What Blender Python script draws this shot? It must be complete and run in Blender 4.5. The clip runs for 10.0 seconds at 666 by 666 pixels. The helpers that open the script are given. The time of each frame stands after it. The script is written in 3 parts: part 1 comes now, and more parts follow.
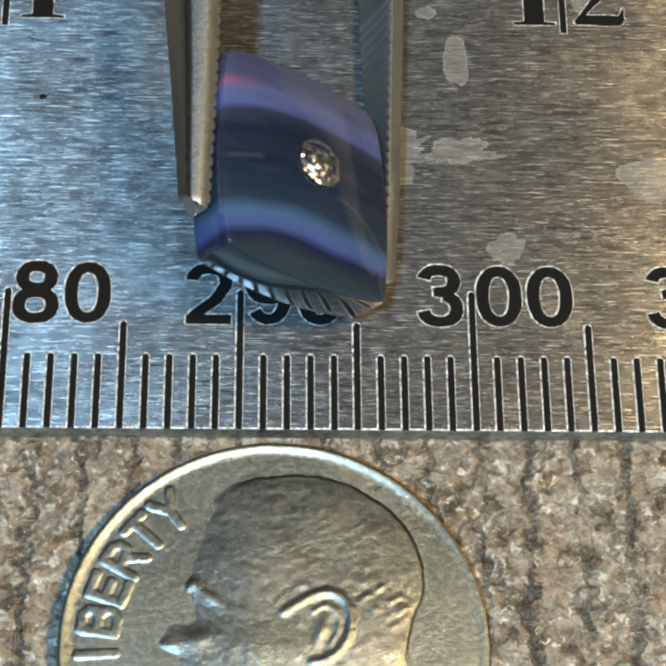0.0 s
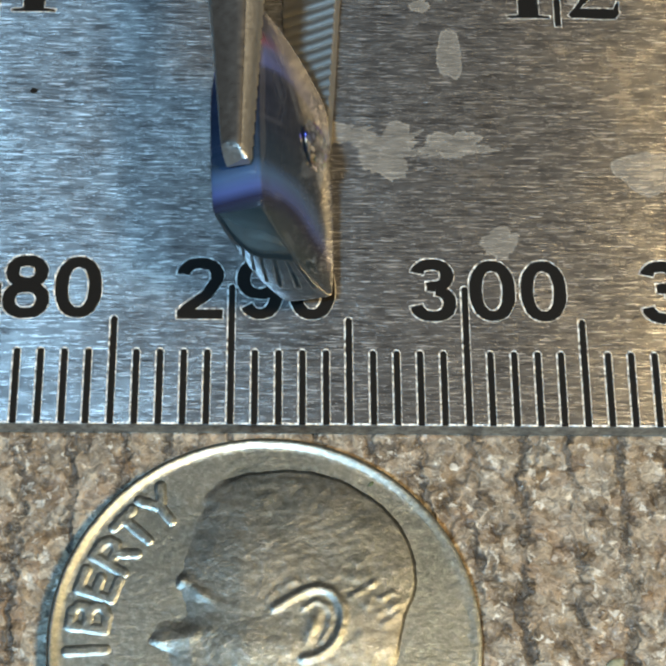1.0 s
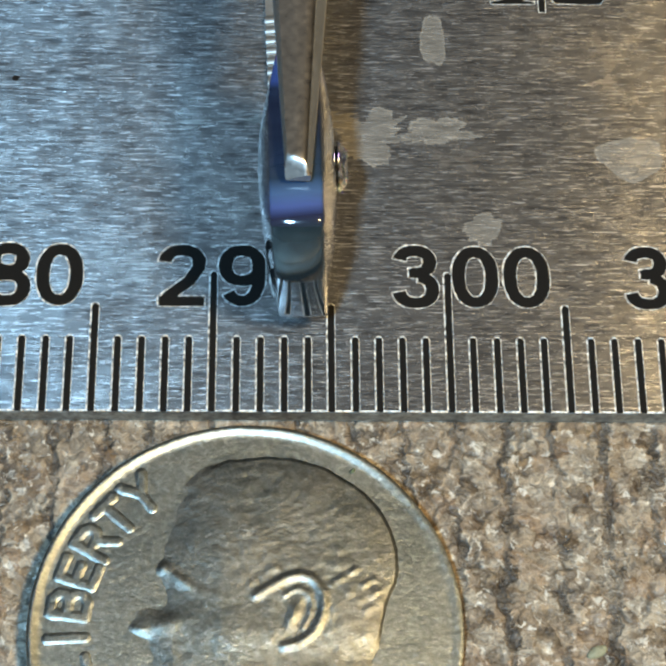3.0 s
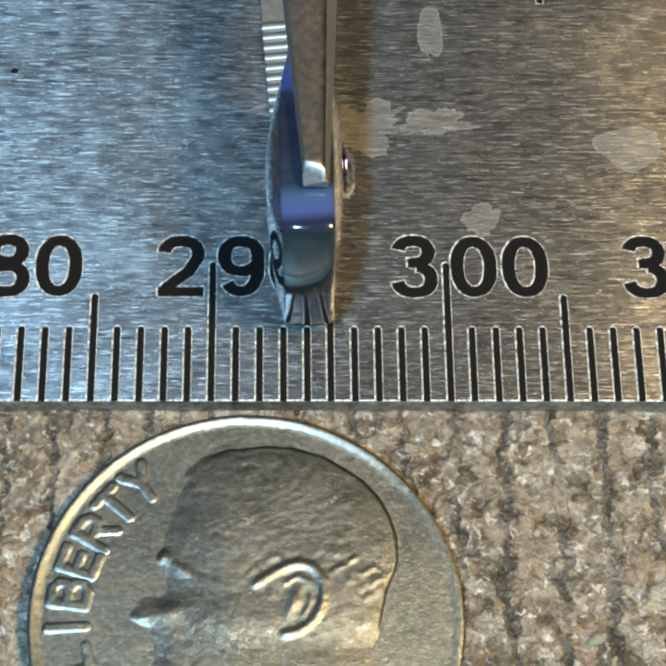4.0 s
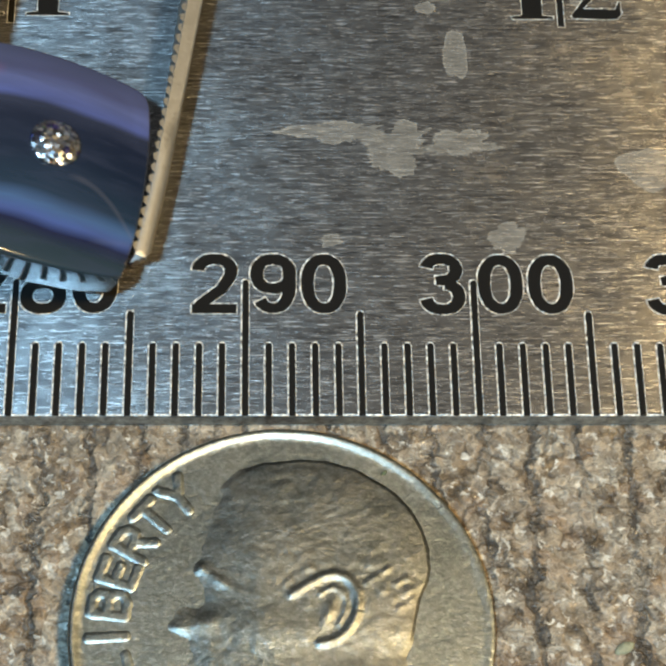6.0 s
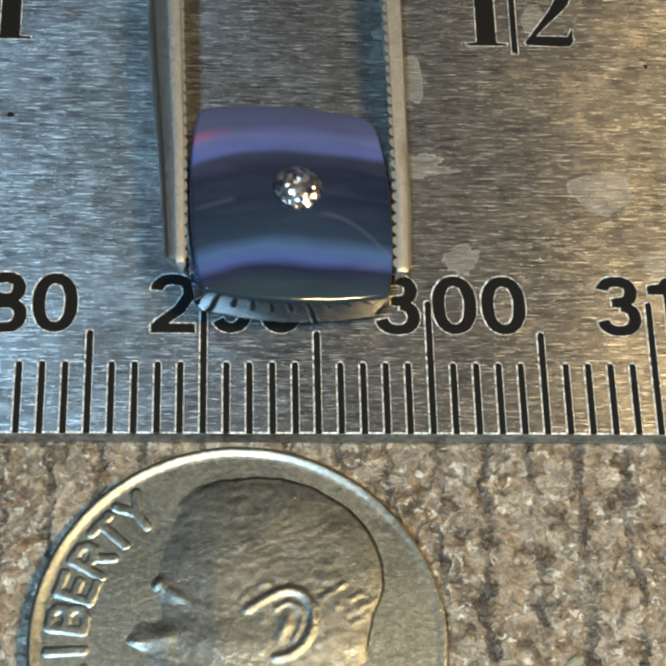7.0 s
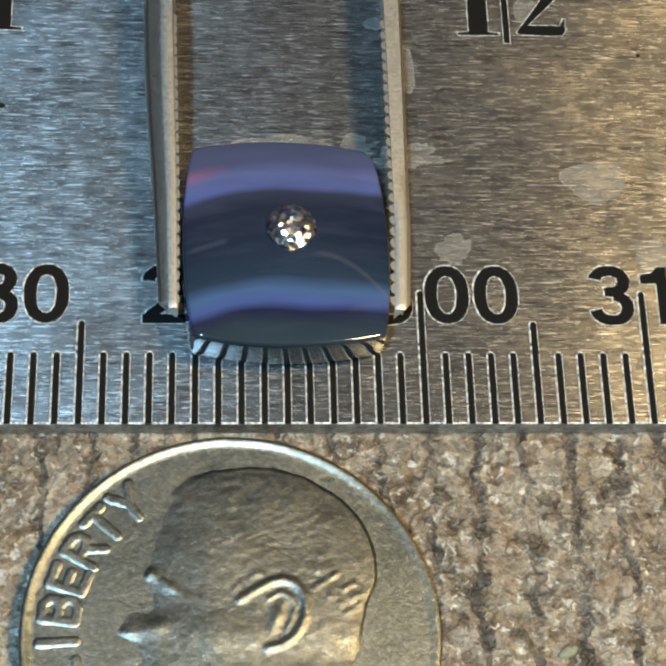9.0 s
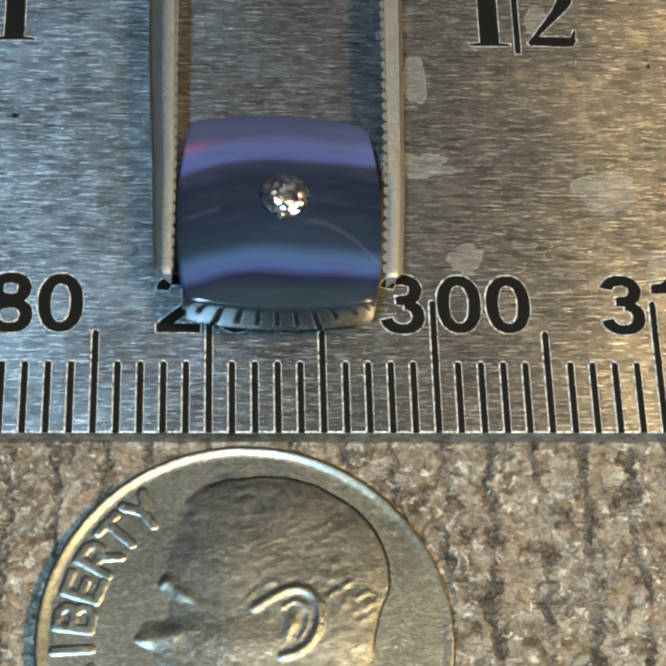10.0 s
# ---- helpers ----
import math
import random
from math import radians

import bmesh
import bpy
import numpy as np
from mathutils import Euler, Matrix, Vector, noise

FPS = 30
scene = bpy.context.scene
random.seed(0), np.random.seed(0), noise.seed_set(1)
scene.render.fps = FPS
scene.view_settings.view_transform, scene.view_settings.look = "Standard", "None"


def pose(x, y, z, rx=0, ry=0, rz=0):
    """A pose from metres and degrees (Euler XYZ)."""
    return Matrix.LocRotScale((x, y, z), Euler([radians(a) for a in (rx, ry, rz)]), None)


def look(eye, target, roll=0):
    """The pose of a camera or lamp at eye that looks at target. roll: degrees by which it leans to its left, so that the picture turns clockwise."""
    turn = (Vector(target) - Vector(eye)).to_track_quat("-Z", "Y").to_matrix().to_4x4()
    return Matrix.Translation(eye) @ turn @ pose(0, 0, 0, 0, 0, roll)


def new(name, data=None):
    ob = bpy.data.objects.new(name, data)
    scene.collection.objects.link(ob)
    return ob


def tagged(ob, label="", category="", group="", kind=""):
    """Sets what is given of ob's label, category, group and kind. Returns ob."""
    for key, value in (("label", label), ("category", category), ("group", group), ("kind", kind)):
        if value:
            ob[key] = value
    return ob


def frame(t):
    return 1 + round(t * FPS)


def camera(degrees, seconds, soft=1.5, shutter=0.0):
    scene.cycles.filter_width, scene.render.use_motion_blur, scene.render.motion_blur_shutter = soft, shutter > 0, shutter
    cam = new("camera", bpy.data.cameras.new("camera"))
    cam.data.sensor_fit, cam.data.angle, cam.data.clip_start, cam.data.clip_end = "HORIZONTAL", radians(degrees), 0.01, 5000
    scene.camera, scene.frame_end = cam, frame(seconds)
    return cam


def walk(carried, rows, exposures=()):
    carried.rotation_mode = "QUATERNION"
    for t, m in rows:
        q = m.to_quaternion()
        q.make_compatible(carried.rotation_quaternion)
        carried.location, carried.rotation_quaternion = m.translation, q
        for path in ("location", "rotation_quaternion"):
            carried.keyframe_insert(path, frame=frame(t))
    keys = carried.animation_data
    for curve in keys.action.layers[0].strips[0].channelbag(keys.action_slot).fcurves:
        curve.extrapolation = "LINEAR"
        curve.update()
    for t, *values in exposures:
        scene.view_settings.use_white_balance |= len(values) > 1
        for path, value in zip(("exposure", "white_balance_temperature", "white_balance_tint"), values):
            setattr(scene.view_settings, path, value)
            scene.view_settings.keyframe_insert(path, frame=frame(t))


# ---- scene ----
cam = camera(20.0, 10.0, soft=2.8, shutter=0.5)
walk(cam, [
    (0.0, pose(-0.00399, -0.02985, 0.07337, 25.011, -2.129, -0.397)),
    (0.5, pose(-0.00364, -0.02988, 0.07271, 25.346, -2.087, -0.358)),
    (1.0, pose(-0.00340, -0.02995, 0.07275, 25.105, -1.959, -0.375)),
    (1.5, pose(-0.00283, -0.02985, 0.07232, 25.089, -1.824, -0.467)),
    (2.0, pose(-0.00234, -0.02986, 0.07221, 24.960, -1.831, -0.548)),
    (3.3, pose(-0.00233, -0.03059, 0.07237, 25.029, -1.672, -0.421)),
    (3.5, pose(-0.00251, -0.03088, 0.07233, 25.110, -1.835, -0.609)),
    (4.0, pose(-0.00231, -0.03095, 0.07216, 25.234, -1.606, -0.656)),
    (4.5, pose(-0.00221, -0.03115, 0.07206, 25.384, -1.613, -0.656)),
    (5.0, pose(-0.00207, -0.03081, 0.07193, 25.259, -1.611, -0.761)),
    (5.2, pose(-0.00260, -0.03104, 0.07207, 25.366, -1.694, -0.859)),
    (6.3, pose(-0.00453, -0.03253, 0.07447, 26.128, -2.531, -0.913)),
    (6.4, pose(-0.00433, -0.03283, 0.07472, 26.241, -2.844, -0.958)),
    (6.5, pose(-0.00418, -0.03286, 0.07485, 26.147, -2.925, -1.223)),
    (6.6, pose(-0.00438, -0.03298, 0.07493, 26.406, -2.739, -1.105)),
    (6.7, pose(-0.00432, -0.03264, 0.07467, 26.531, -2.685, -1.029)),
    (6.8, pose(-0.00424, -0.03268, 0.07470, 26.548, -2.885, -1.168)),
    (7.0, pose(-0.00438, -0.03261, 0.07477, 26.594, -3.271, -1.257)),
    (7.5, pose(-0.00460, -0.03244, 0.07465, 26.412, -3.465, -1.374)),
    (8.0, pose(-0.00418, -0.03266, 0.07435, 26.590, -3.277, -1.291)),
    (8.5, pose(-0.00389, -0.03271, 0.07442, 26.415, -3.287, -1.458)),
    (9.0, pose(-0.00410, -0.03282, 0.07449, 26.519, -3.230, -1.463)),
    (9.5, pose(-0.00457, -0.03286, 0.07483, 26.576, -3.282, -1.448)),
    (10.0, pose(-0.00485, -0.03295, 0.07479, 26.788, -3.354, -1.447)),
], exposures=[(0.0, -0.04, 6660, 10), (5.2, -0.04, 6660, 10), (6.4, -0.09, 6980, 10), (10.0, -0.09, 6980, 10)])

# ---- light: a dim room, a cool daylight lamp on one side and a warm lamp on the other ----
MM = 0.001
world = bpy.data.worlds.new("room")
scene.world = world
world.use_nodes = True
tree = world.node_tree
# pale ceiling overhead, dim walls round about
up = tree.nodes.new("ShaderNodeSeparateXYZ")
tree.links.new(tree.nodes.new("ShaderNodeTexCoord").outputs["Generated"], up.inputs[0])
shade = tree.nodes.new("ShaderNodeValToRGB")
tree.links.new(up.outputs["Z"], shade.inputs["Fac"])
shade.color_ramp.elements[0].color = (0.020, 0.020, 0.022, 1)
shade.color_ramp.elements[1].color = (0.42, 0.44, 0.47, 1)
shade.color_ramp.elements.new(0.45).color = (0.055, 0.056, 0.060, 1)
# the background also brightens towards +y, added to lift the ruler's far side
far = tree.nodes.new("ShaderNodeMapRange")
tree.links.new(up.outputs["Y"], far.inputs["Value"])
far.interpolation_type = "SMOOTHSTEP"
far.inputs["From Min"].default_value, far.inputs["From Max"].default_value = 0.0, 0.72
far.inputs["To Min"].default_value, far.inputs["To Max"].default_value = 0.40, 2.75
light = tree.nodes.new("ShaderNodeVectorMath")
light.operation = "SCALE"
tree.links.new(shade.outputs[0], light.inputs[0])
tree.links.new(far.outputs[0], light.inputs["Scale"])
tree.links.new(light.outputs[0], tree.nodes["Background"].inputs["Color"])
tree.nodes["Background"].inputs["Strength"].default_value = 0.138


def lamp(name, eye, target, size_x, size_y, watts, colour):
    data = bpy.data.lights.new(name, "AREA")
    data.shape, data.size, data.size_y, data.energy, data.color = "ELLIPSE", size_x, size_y, watts, colour
    ob = new(name, data)
    ob.matrix_world = look(eye, target)
    return ob


lamp("cool_lamp", (-0.134, -0.310, 0.720), (0, 0.005, 0), 0.045, 0.045, 7.8, (0.37, 0.71, 1.06))
lamp("warm_lamp", (0.112, -0.062, 0.270), (0, 0.005, 0), 0.060, 0.036, 1.08, (1.0, 0.73, 0.36))


# ---- materials ----
def material(name):
    m = bpy.data.materials.new(name)
    m.use_nodes = True
    m.node_tree.nodes.clear()
    return m, Graph(m.node_tree)


class Graph:
    """Short hand for building node trees."""

    def __init__(self, tree):
        self.tree = tree

    def add(self, kind, values=None, **props):
        node = self.tree.nodes.new(kind)
        for key, value in props.items():
            setattr(node, key, value)
        for key, value in (values or {}).items():
            if isinstance(value, bpy.types.NodeSocket):
                self.tree.links.new(value, node.inputs[key])
            else:
                node.inputs[key].default_value = value
        return node

    def coords(self, scale=(1, 1, 1), kind="Object", spin=(0, 0, 0)):
        c = self.add("ShaderNodeTexCoord")
        return self.add("ShaderNodeMapping", {"Vector": c.outputs[kind], "Scale": scale, "Rotation": spin}).outputs[0]

    def noise(self, vector, scale, detail=3.0, rough=0.55, warp=0.0):
        n = self.add("ShaderNodeTexNoise", {"Vector": vector, "Scale": scale, "Detail": detail, "Roughness": rough, "Distortion": warp})
        return n.outputs["Fac"]

    def voronoi(self, vector, scale, feature="F1", out="Distance", jitter=1.0):
        n = self.add("ShaderNodeTexVoronoi", {"Vector": vector, "Scale": scale, "Randomness": jitter}, feature=feature)
        return n.outputs[out]

    def ramp(self, fac, stops):
        r = self.add("ShaderNodeValToRGB", {"Fac": fac})
        e = r.color_ramp.elements
        while len(e) > 1:
            e.remove(e[0])
        e[0].position, e[0].color = stops[0][0], (*stops[0][1], 1)
        for p, c in stops[1:]:
            e.new(p).color = (*c, 1)
        return r.outputs[0]

    def mix(self, fac, a, b, blend="MIX"):
        n = self.add("ShaderNodeMix", data_type="RGBA", blend_type=blend)
        for i, v in ((0, fac), (6, a), (7, b)):
            if isinstance(v, bpy.types.NodeSocket):
                self.tree.links.new(v, n.inputs[i])
            else:
                n.inputs[i].default_value = v if i == 0 else (*v, 1)
        return n.outputs[2]

    def math(self, op, a, b=0.0, clamp=False):
        n = self.add("ShaderNodeMath", {0: a, 1: b}, operation=op)
        n.use_clamp = clamp
        return n.outputs[0]

    def span(self, v, a, b, c=0.0, d=1.0):
        return self.add("ShaderNodeMapRange", {"Value": v, "From Min": a, "From Max": b, "To Min": c, "To Max": d}).outputs[0]

    def bump(self, height, depth, strength=1.0, normal=None):
        v = {"Height": height, "Distance": depth, "Strength": strength}
        if normal is not None:
            v["Normal"] = normal
        return self.add("ShaderNodeBump", v).outputs[0]

    def surface(self, **values):
        p = self.add("ShaderNodeBsdfPrincipled", {k.replace("_", " "): v for k, v in values.items()})
        self.out(p.outputs[0])
        return p

    def out(self, shader):
        o = self.add("ShaderNodeOutputMaterial")
        self.tree.links.new(shader, o.inputs["Surface"])


def make_steel():
    """Brushed steel: long soft streaks, painted glints of scratches, broad worn patches."""
    m, g = material("brushed_steel")
    v = g.coords()
    streak = g.noise(g.coords((850, 8800, 40)), 1.0, 4.0, 0.60, 0.25)
    hair = g.noise(g.coords((1500, 17000, 40)), 1.0, 2.0, 0.5)
    broad = g.noise(g.coords((260, 2900, 40)), 1.0, 3.0, 0.6)
    glint = g.noise(g.coords((800, 12500, 40)), 1.0, 2.0, 0.5)
    groove = g.noise(g.coords((480, 8200, 40)), 1.0, 3.0, 0.6)
    blot = g.noise(v, 260.0, 5.0, 0.62)
    tone = g.math("ADD", g.math("MULTIPLY", streak, 0.62), g.math("ADD", g.math("MULTIPLY", hair, 0.16), g.math("MULTIPLY", broad, 0.22)))
    base = g.ramp(tone, [(0.35, (0.10, 0.10, 0.102)), (0.45, (0.215, 0.213, 0.212)), (0.52, (0.32, 0.317, 0.312)), (0.60, (0.50, 0.495, 0.48)), (0.66, (0.66, 0.655, 0.64))])
    base = g.mix(g.span(groove, 0.58, 0.68, 0.0, 0.6), base, (0.08, 0.08, 0.082))
    # bright dashes put the glint of scratches into the colour
    base = g.mix(g.span(glint, 0.61, 0.68, 0.0, 0.95), base, (0.95, 0.95, 0.94))
    spark = g.noise(g.coords((2300, 21000, 40)), 1.0, 2.0, 0.5)
    base = g.mix(g.span(spark, 0.63, 0.70, 0.0, 0.9), base, (0.95, 0.95, 0.95))
    base = g.mix(g.span(blot, 0.52, 0.70, 0.0, 0.30), base, (0.42, 0.39, 0.35))
    rough = g.math("ADD", g.span(streak, 0.3, 0.7, 0.225, 0.265), g.span(blot, 0.4, 0.7, -0.03, 0.05))
    tangent = g.add("ShaderNodeTangent", direction_type="UV_MAP", uv_map="UVMap").outputs[0]
    n = g.bump(streak, 0.000016, 1.0, g.bump(broad, 0.000008, 0.8))
    sharp = g.add("ShaderNodeBsdfPrincipled", {"Base Color": base, "Metallic": 1.0, "Roughness": rough, "Anisotropic": 1.0, "Tangent": tangent, "Normal": n})
    wide = g.add("ShaderNodeBsdfPrincipled", {"Base Color": base, "Metallic": 1.0, "Roughness": 0.60, "Normal": n})
    g.out(g.add("ShaderNodeMixShader", {0: 0.27, 1: sharp.outputs[0], 2: wide.outputs[0]}).outputs[0])
    return m


def make_plain(name, colour, metallic, rough, grain=0.0, depth=0.0, scale=9000.0, spread=0.25, gloss=0.5):
    m, g = material(name)
    v = g.coords()
    f = g.noise(v, scale, 4.0)
    dark = tuple(c * (1 - spread) for c in colour)
    light = tuple(min(1, c * (1 + spread)) for c in colour)
    base = g.ramp(f, [(0.3, dark), (0.7, light)])
    broad = g.noise(v, scale * 0.09, 3.0)
    base = g.mix(g.span(broad, 0.35, 0.75, 0.0, 0.5), base, dark)
    values = dict(Base_Color=base, Metallic=metallic, Specular_IOR_Level=gloss, Roughness=g.span(f, 0.3, 0.7, rough - grain, rough + grain))
    if depth:
        values["Normal"] = g.bump(f, depth)
    g.surface(**values)
    return m


def make_burr_shine():
    """The raised, broken edge round etched marks, its highlights painted as bright crumbs."""
    m, g = material("painted_burr_highlight")
    f = g.noise(g.coords(), 5200.0, 3.0, 0.7)
    base = g.ramp(f, [(0.36, (0.10, 0.10, 0.10)), (0.50, (0.48, 0.48, 0.46)), (0.60, (0.88, 0.87, 0.82))])
    g.surface(Base_Color=base, Metallic=g.span(f, 0.4, 0.6, 0.5, 0.0), Roughness=0.42, Normal=g.bump(f, 0.00008, 0.8))
    return m


def make_film(name, least, most):
    """A thin dried film: it veils the steel without hiding its grain."""
    m, g = material(name)
    f = g.noise(g.coords((900, 5200, 1)), 1.0, 4.0, 0.6)
    coat = g.add("ShaderNodeBsdfPrincipled", {"Base Color": (0.52, 0.49, 0.43, 1), "Roughness": 0.6})
    bare = g.add("ShaderNodeBsdfTransparent")
    g.out(g.add("ShaderNodeMixShader", {0: g.span(f, 0.3, 0.7, least, most), 1: bare.outputs[0], 2: coat.outputs[0]}).outputs[0])
    return m


def make_counter():
    m, g = material("mottled_brown_stone")
    v = g.coords()
    jog = g.add("ShaderNodeTexNoise", {"Vector": v, "Scale": 2600.0, "Detail": 3.0}).outputs["Color"]
    jog = g.add("ShaderNodeVectorMath", {0: jog, "Scale": 0.00042}, operation="SCALE").outputs[0]
    w = g.add("ShaderNodeVectorMath", {0: v, 1: jog}, operation="ADD").outputs[0]
    x = g.add("ShaderNodeSeparateXYZ", {"Vector": w}).outputs[0]
    bend = g.noise(v, 330.0, 5.0, 0.68)
    lane = g.math("SINE", g.math("ADD", g.math("MULTIPLY", x, 2 * math.pi / 0.0021), g.math("MULTIPLY", bend, 8.5)))
    gate = g.span(g.noise(w, 620.0, 4.0, 0.65), 0.38, 0.54)
    lane = g.math("MULTIPLY", g.span(lane, 0.74, 0.96), gate)
    fine = g.noise(w, 2500.0, 4.0, 0.60, 1.0)
    tone = g.noise(w, 1050.0, 4.0, 0.62, 0.8)
    hue = g.noise(v, 560.0, 3.0, 0.6)
    pebble = g.voronoi(w, 1250.0)
    cell = g.add("ShaderNodeSeparateColor", {"Color": g.voronoi(w, 1250.0, out="Color")}).outputs
    speck = g.add("ShaderNodeSeparateColor", {"Color": g.voronoi(w, 2900.0, out="Color")}).outputs
    mixed = g.math("ADD", g.math("MULTIPLY", tone, 0.75), g.math("MULTIPLY", cell[0], 0.25))
    base = g.ramp(mixed, [(0.30, (0.065, 0.050, 0.038)), (0.41, (0.165, 0.120, 0.080)), (0.48, (0.285, 0.215, 0.155)), (0.58, (0.345, 0.30, 0.25)), (0.70, (0.50, 0.45, 0.38)), (0.82, (0.70, 0.66, 0.60))])
    base = g.mix(g.span(hue, 0.52, 0.68, 0.0, 0.40), base, (0.34, 0.235, 0.135))
    base = g.mix(g.span(pebble, 0.15, 0.55, 0.30, 0.0), base, (0.62, 0.55, 0.46))
    base = g.mix(g.span(g.noise(w, 2000.0, 4.0, 0.62, 0.6), 0.57, 0.64, 0.0, 0.85), base, (0.84, 0.81, 0.76))
    base = g.mix(g.span(g.noise(w, 1700.0, 4.0, 0.62, 0.6), 0.43, 0.34, 0.0, 0.75), base, (0.10, 0.080, 0.065))
    # cream and rust grains, dark crevices between some of them
    base = g.mix(g.span(cell[1], 0.62, 0.90, 0.0, 0.40), base, (0.60, 0.51, 0.41))
    base = g.mix(g.span(cell[2], 0.70, 0.95, 0.0, 0.38), base, (0.33, 0.205, 0.125))
    gap = g.voronoi(w, 760.0, feature="DISTANCE_TO_EDGE")
    gap = g.math("MULTIPLY", g.span(gap, 0.02, 0.10, 1.0, 0.0), g.span(g.noise(v, 800.0, 3.0, 0.6), 0.52, 0.62))
    base = g.mix(g.math("MULTIPLY", gap, 0.60), base, (0.050, 0.042, 0.036))
    base = g.mix(g.math("MULTIPLY", lane, 0.95), base, g.mix(speck[2], (0.030, 0.026, 0.023), (0.15, 0.138, 0.130)))
    base = g.mix(1.0, base, (0.61, 0.605, 0.565), "MULTIPLY")
    base = g.mix(0.80, base, g.ramp(fine, [(0.32, (0.16, 0.15, 0.14)), (0.5, (0.5, 0.5, 0.5)), (0.68, (0.90, 0.90, 0.89))]), "OVERLAY")
    relief = g.math("SUBTRACT", g.math("ADD", g.math("MULTIPLY", tone, 0.5), g.math("MULTIPLY", fine, 0.6)), g.math("ADD", g.math("MULTIPLY", lane, 0.5), g.math("MULTIPLY", gap, 0.35)))
    g.surface(Base_Color=base, Roughness=g.span(fine, 0.38, 0.64, 0.58, 0.20), Normal=g.bump(relief, 0.00036, 0.65))
    return m


def make_coin(name, tarnish):
    m, g = material(name)
    v = g.coords()
    fine = g.noise(v, 4200.0, 6.0, 0.72)
    broad = g.noise(v, 420.0, 6.0, 0.66)
    nick = g.noise(g.coords((2600, 4600, 2000), spin=(0, 0, 0.7)), 1.0, 4.0, 0.7, 1.0)
    base = g.ramp(fine, [(0.32, (0.20, 0.23, 0.22)), (0.50, (0.30, 0.335, 0.315)), (0.68, (0.51, 0.545, 0.525))])
    base = g.mix(g.span(broad, 0.42 - 0.16 * tarnish, 0.70 - 0.14 * tarnish, 0.10 + 0.15 * tarnish, 0.50 + 0.40 * tarnish), base, (0.20, 0.18, 0.145))
    worn = g.noise(g.coords((1500, 1900, 1500), spin=(0, 0, 0.9)), 1.0, 5.0, 0.60, 0.3)
    grime = g.noise(v, 2600.0, 5.0, 0.75, 0.6)
    base = g.mix(g.span(grime, 0.46, 0.66, 0.0, 0.10 + 0.65 * tarnish), base, (0.085, 0.078, 0.062))
    base = g.mix(g.span(nick, 0.62 - 0.03 * tarnish, 0.72, 0.0, 0.45 + 0.2 * tarnish), base, (0.80, 0.79, 0.73))
    n = g.bump(broad, 0.00006, 0.5, g.bump(fine, 0.000036, 0.7))
    n = g.bump(worn, 0.00002 + 0.00001 * tarnish, 0.6, n)
    g.surface(Base_Color=base, Metallic=1.0, Roughness=g.span(broad, 0.3, 0.7, 0.29 + 0.05 * tarnish, 0.42 + 0.07 * tarnish), Normal=n)
    return m


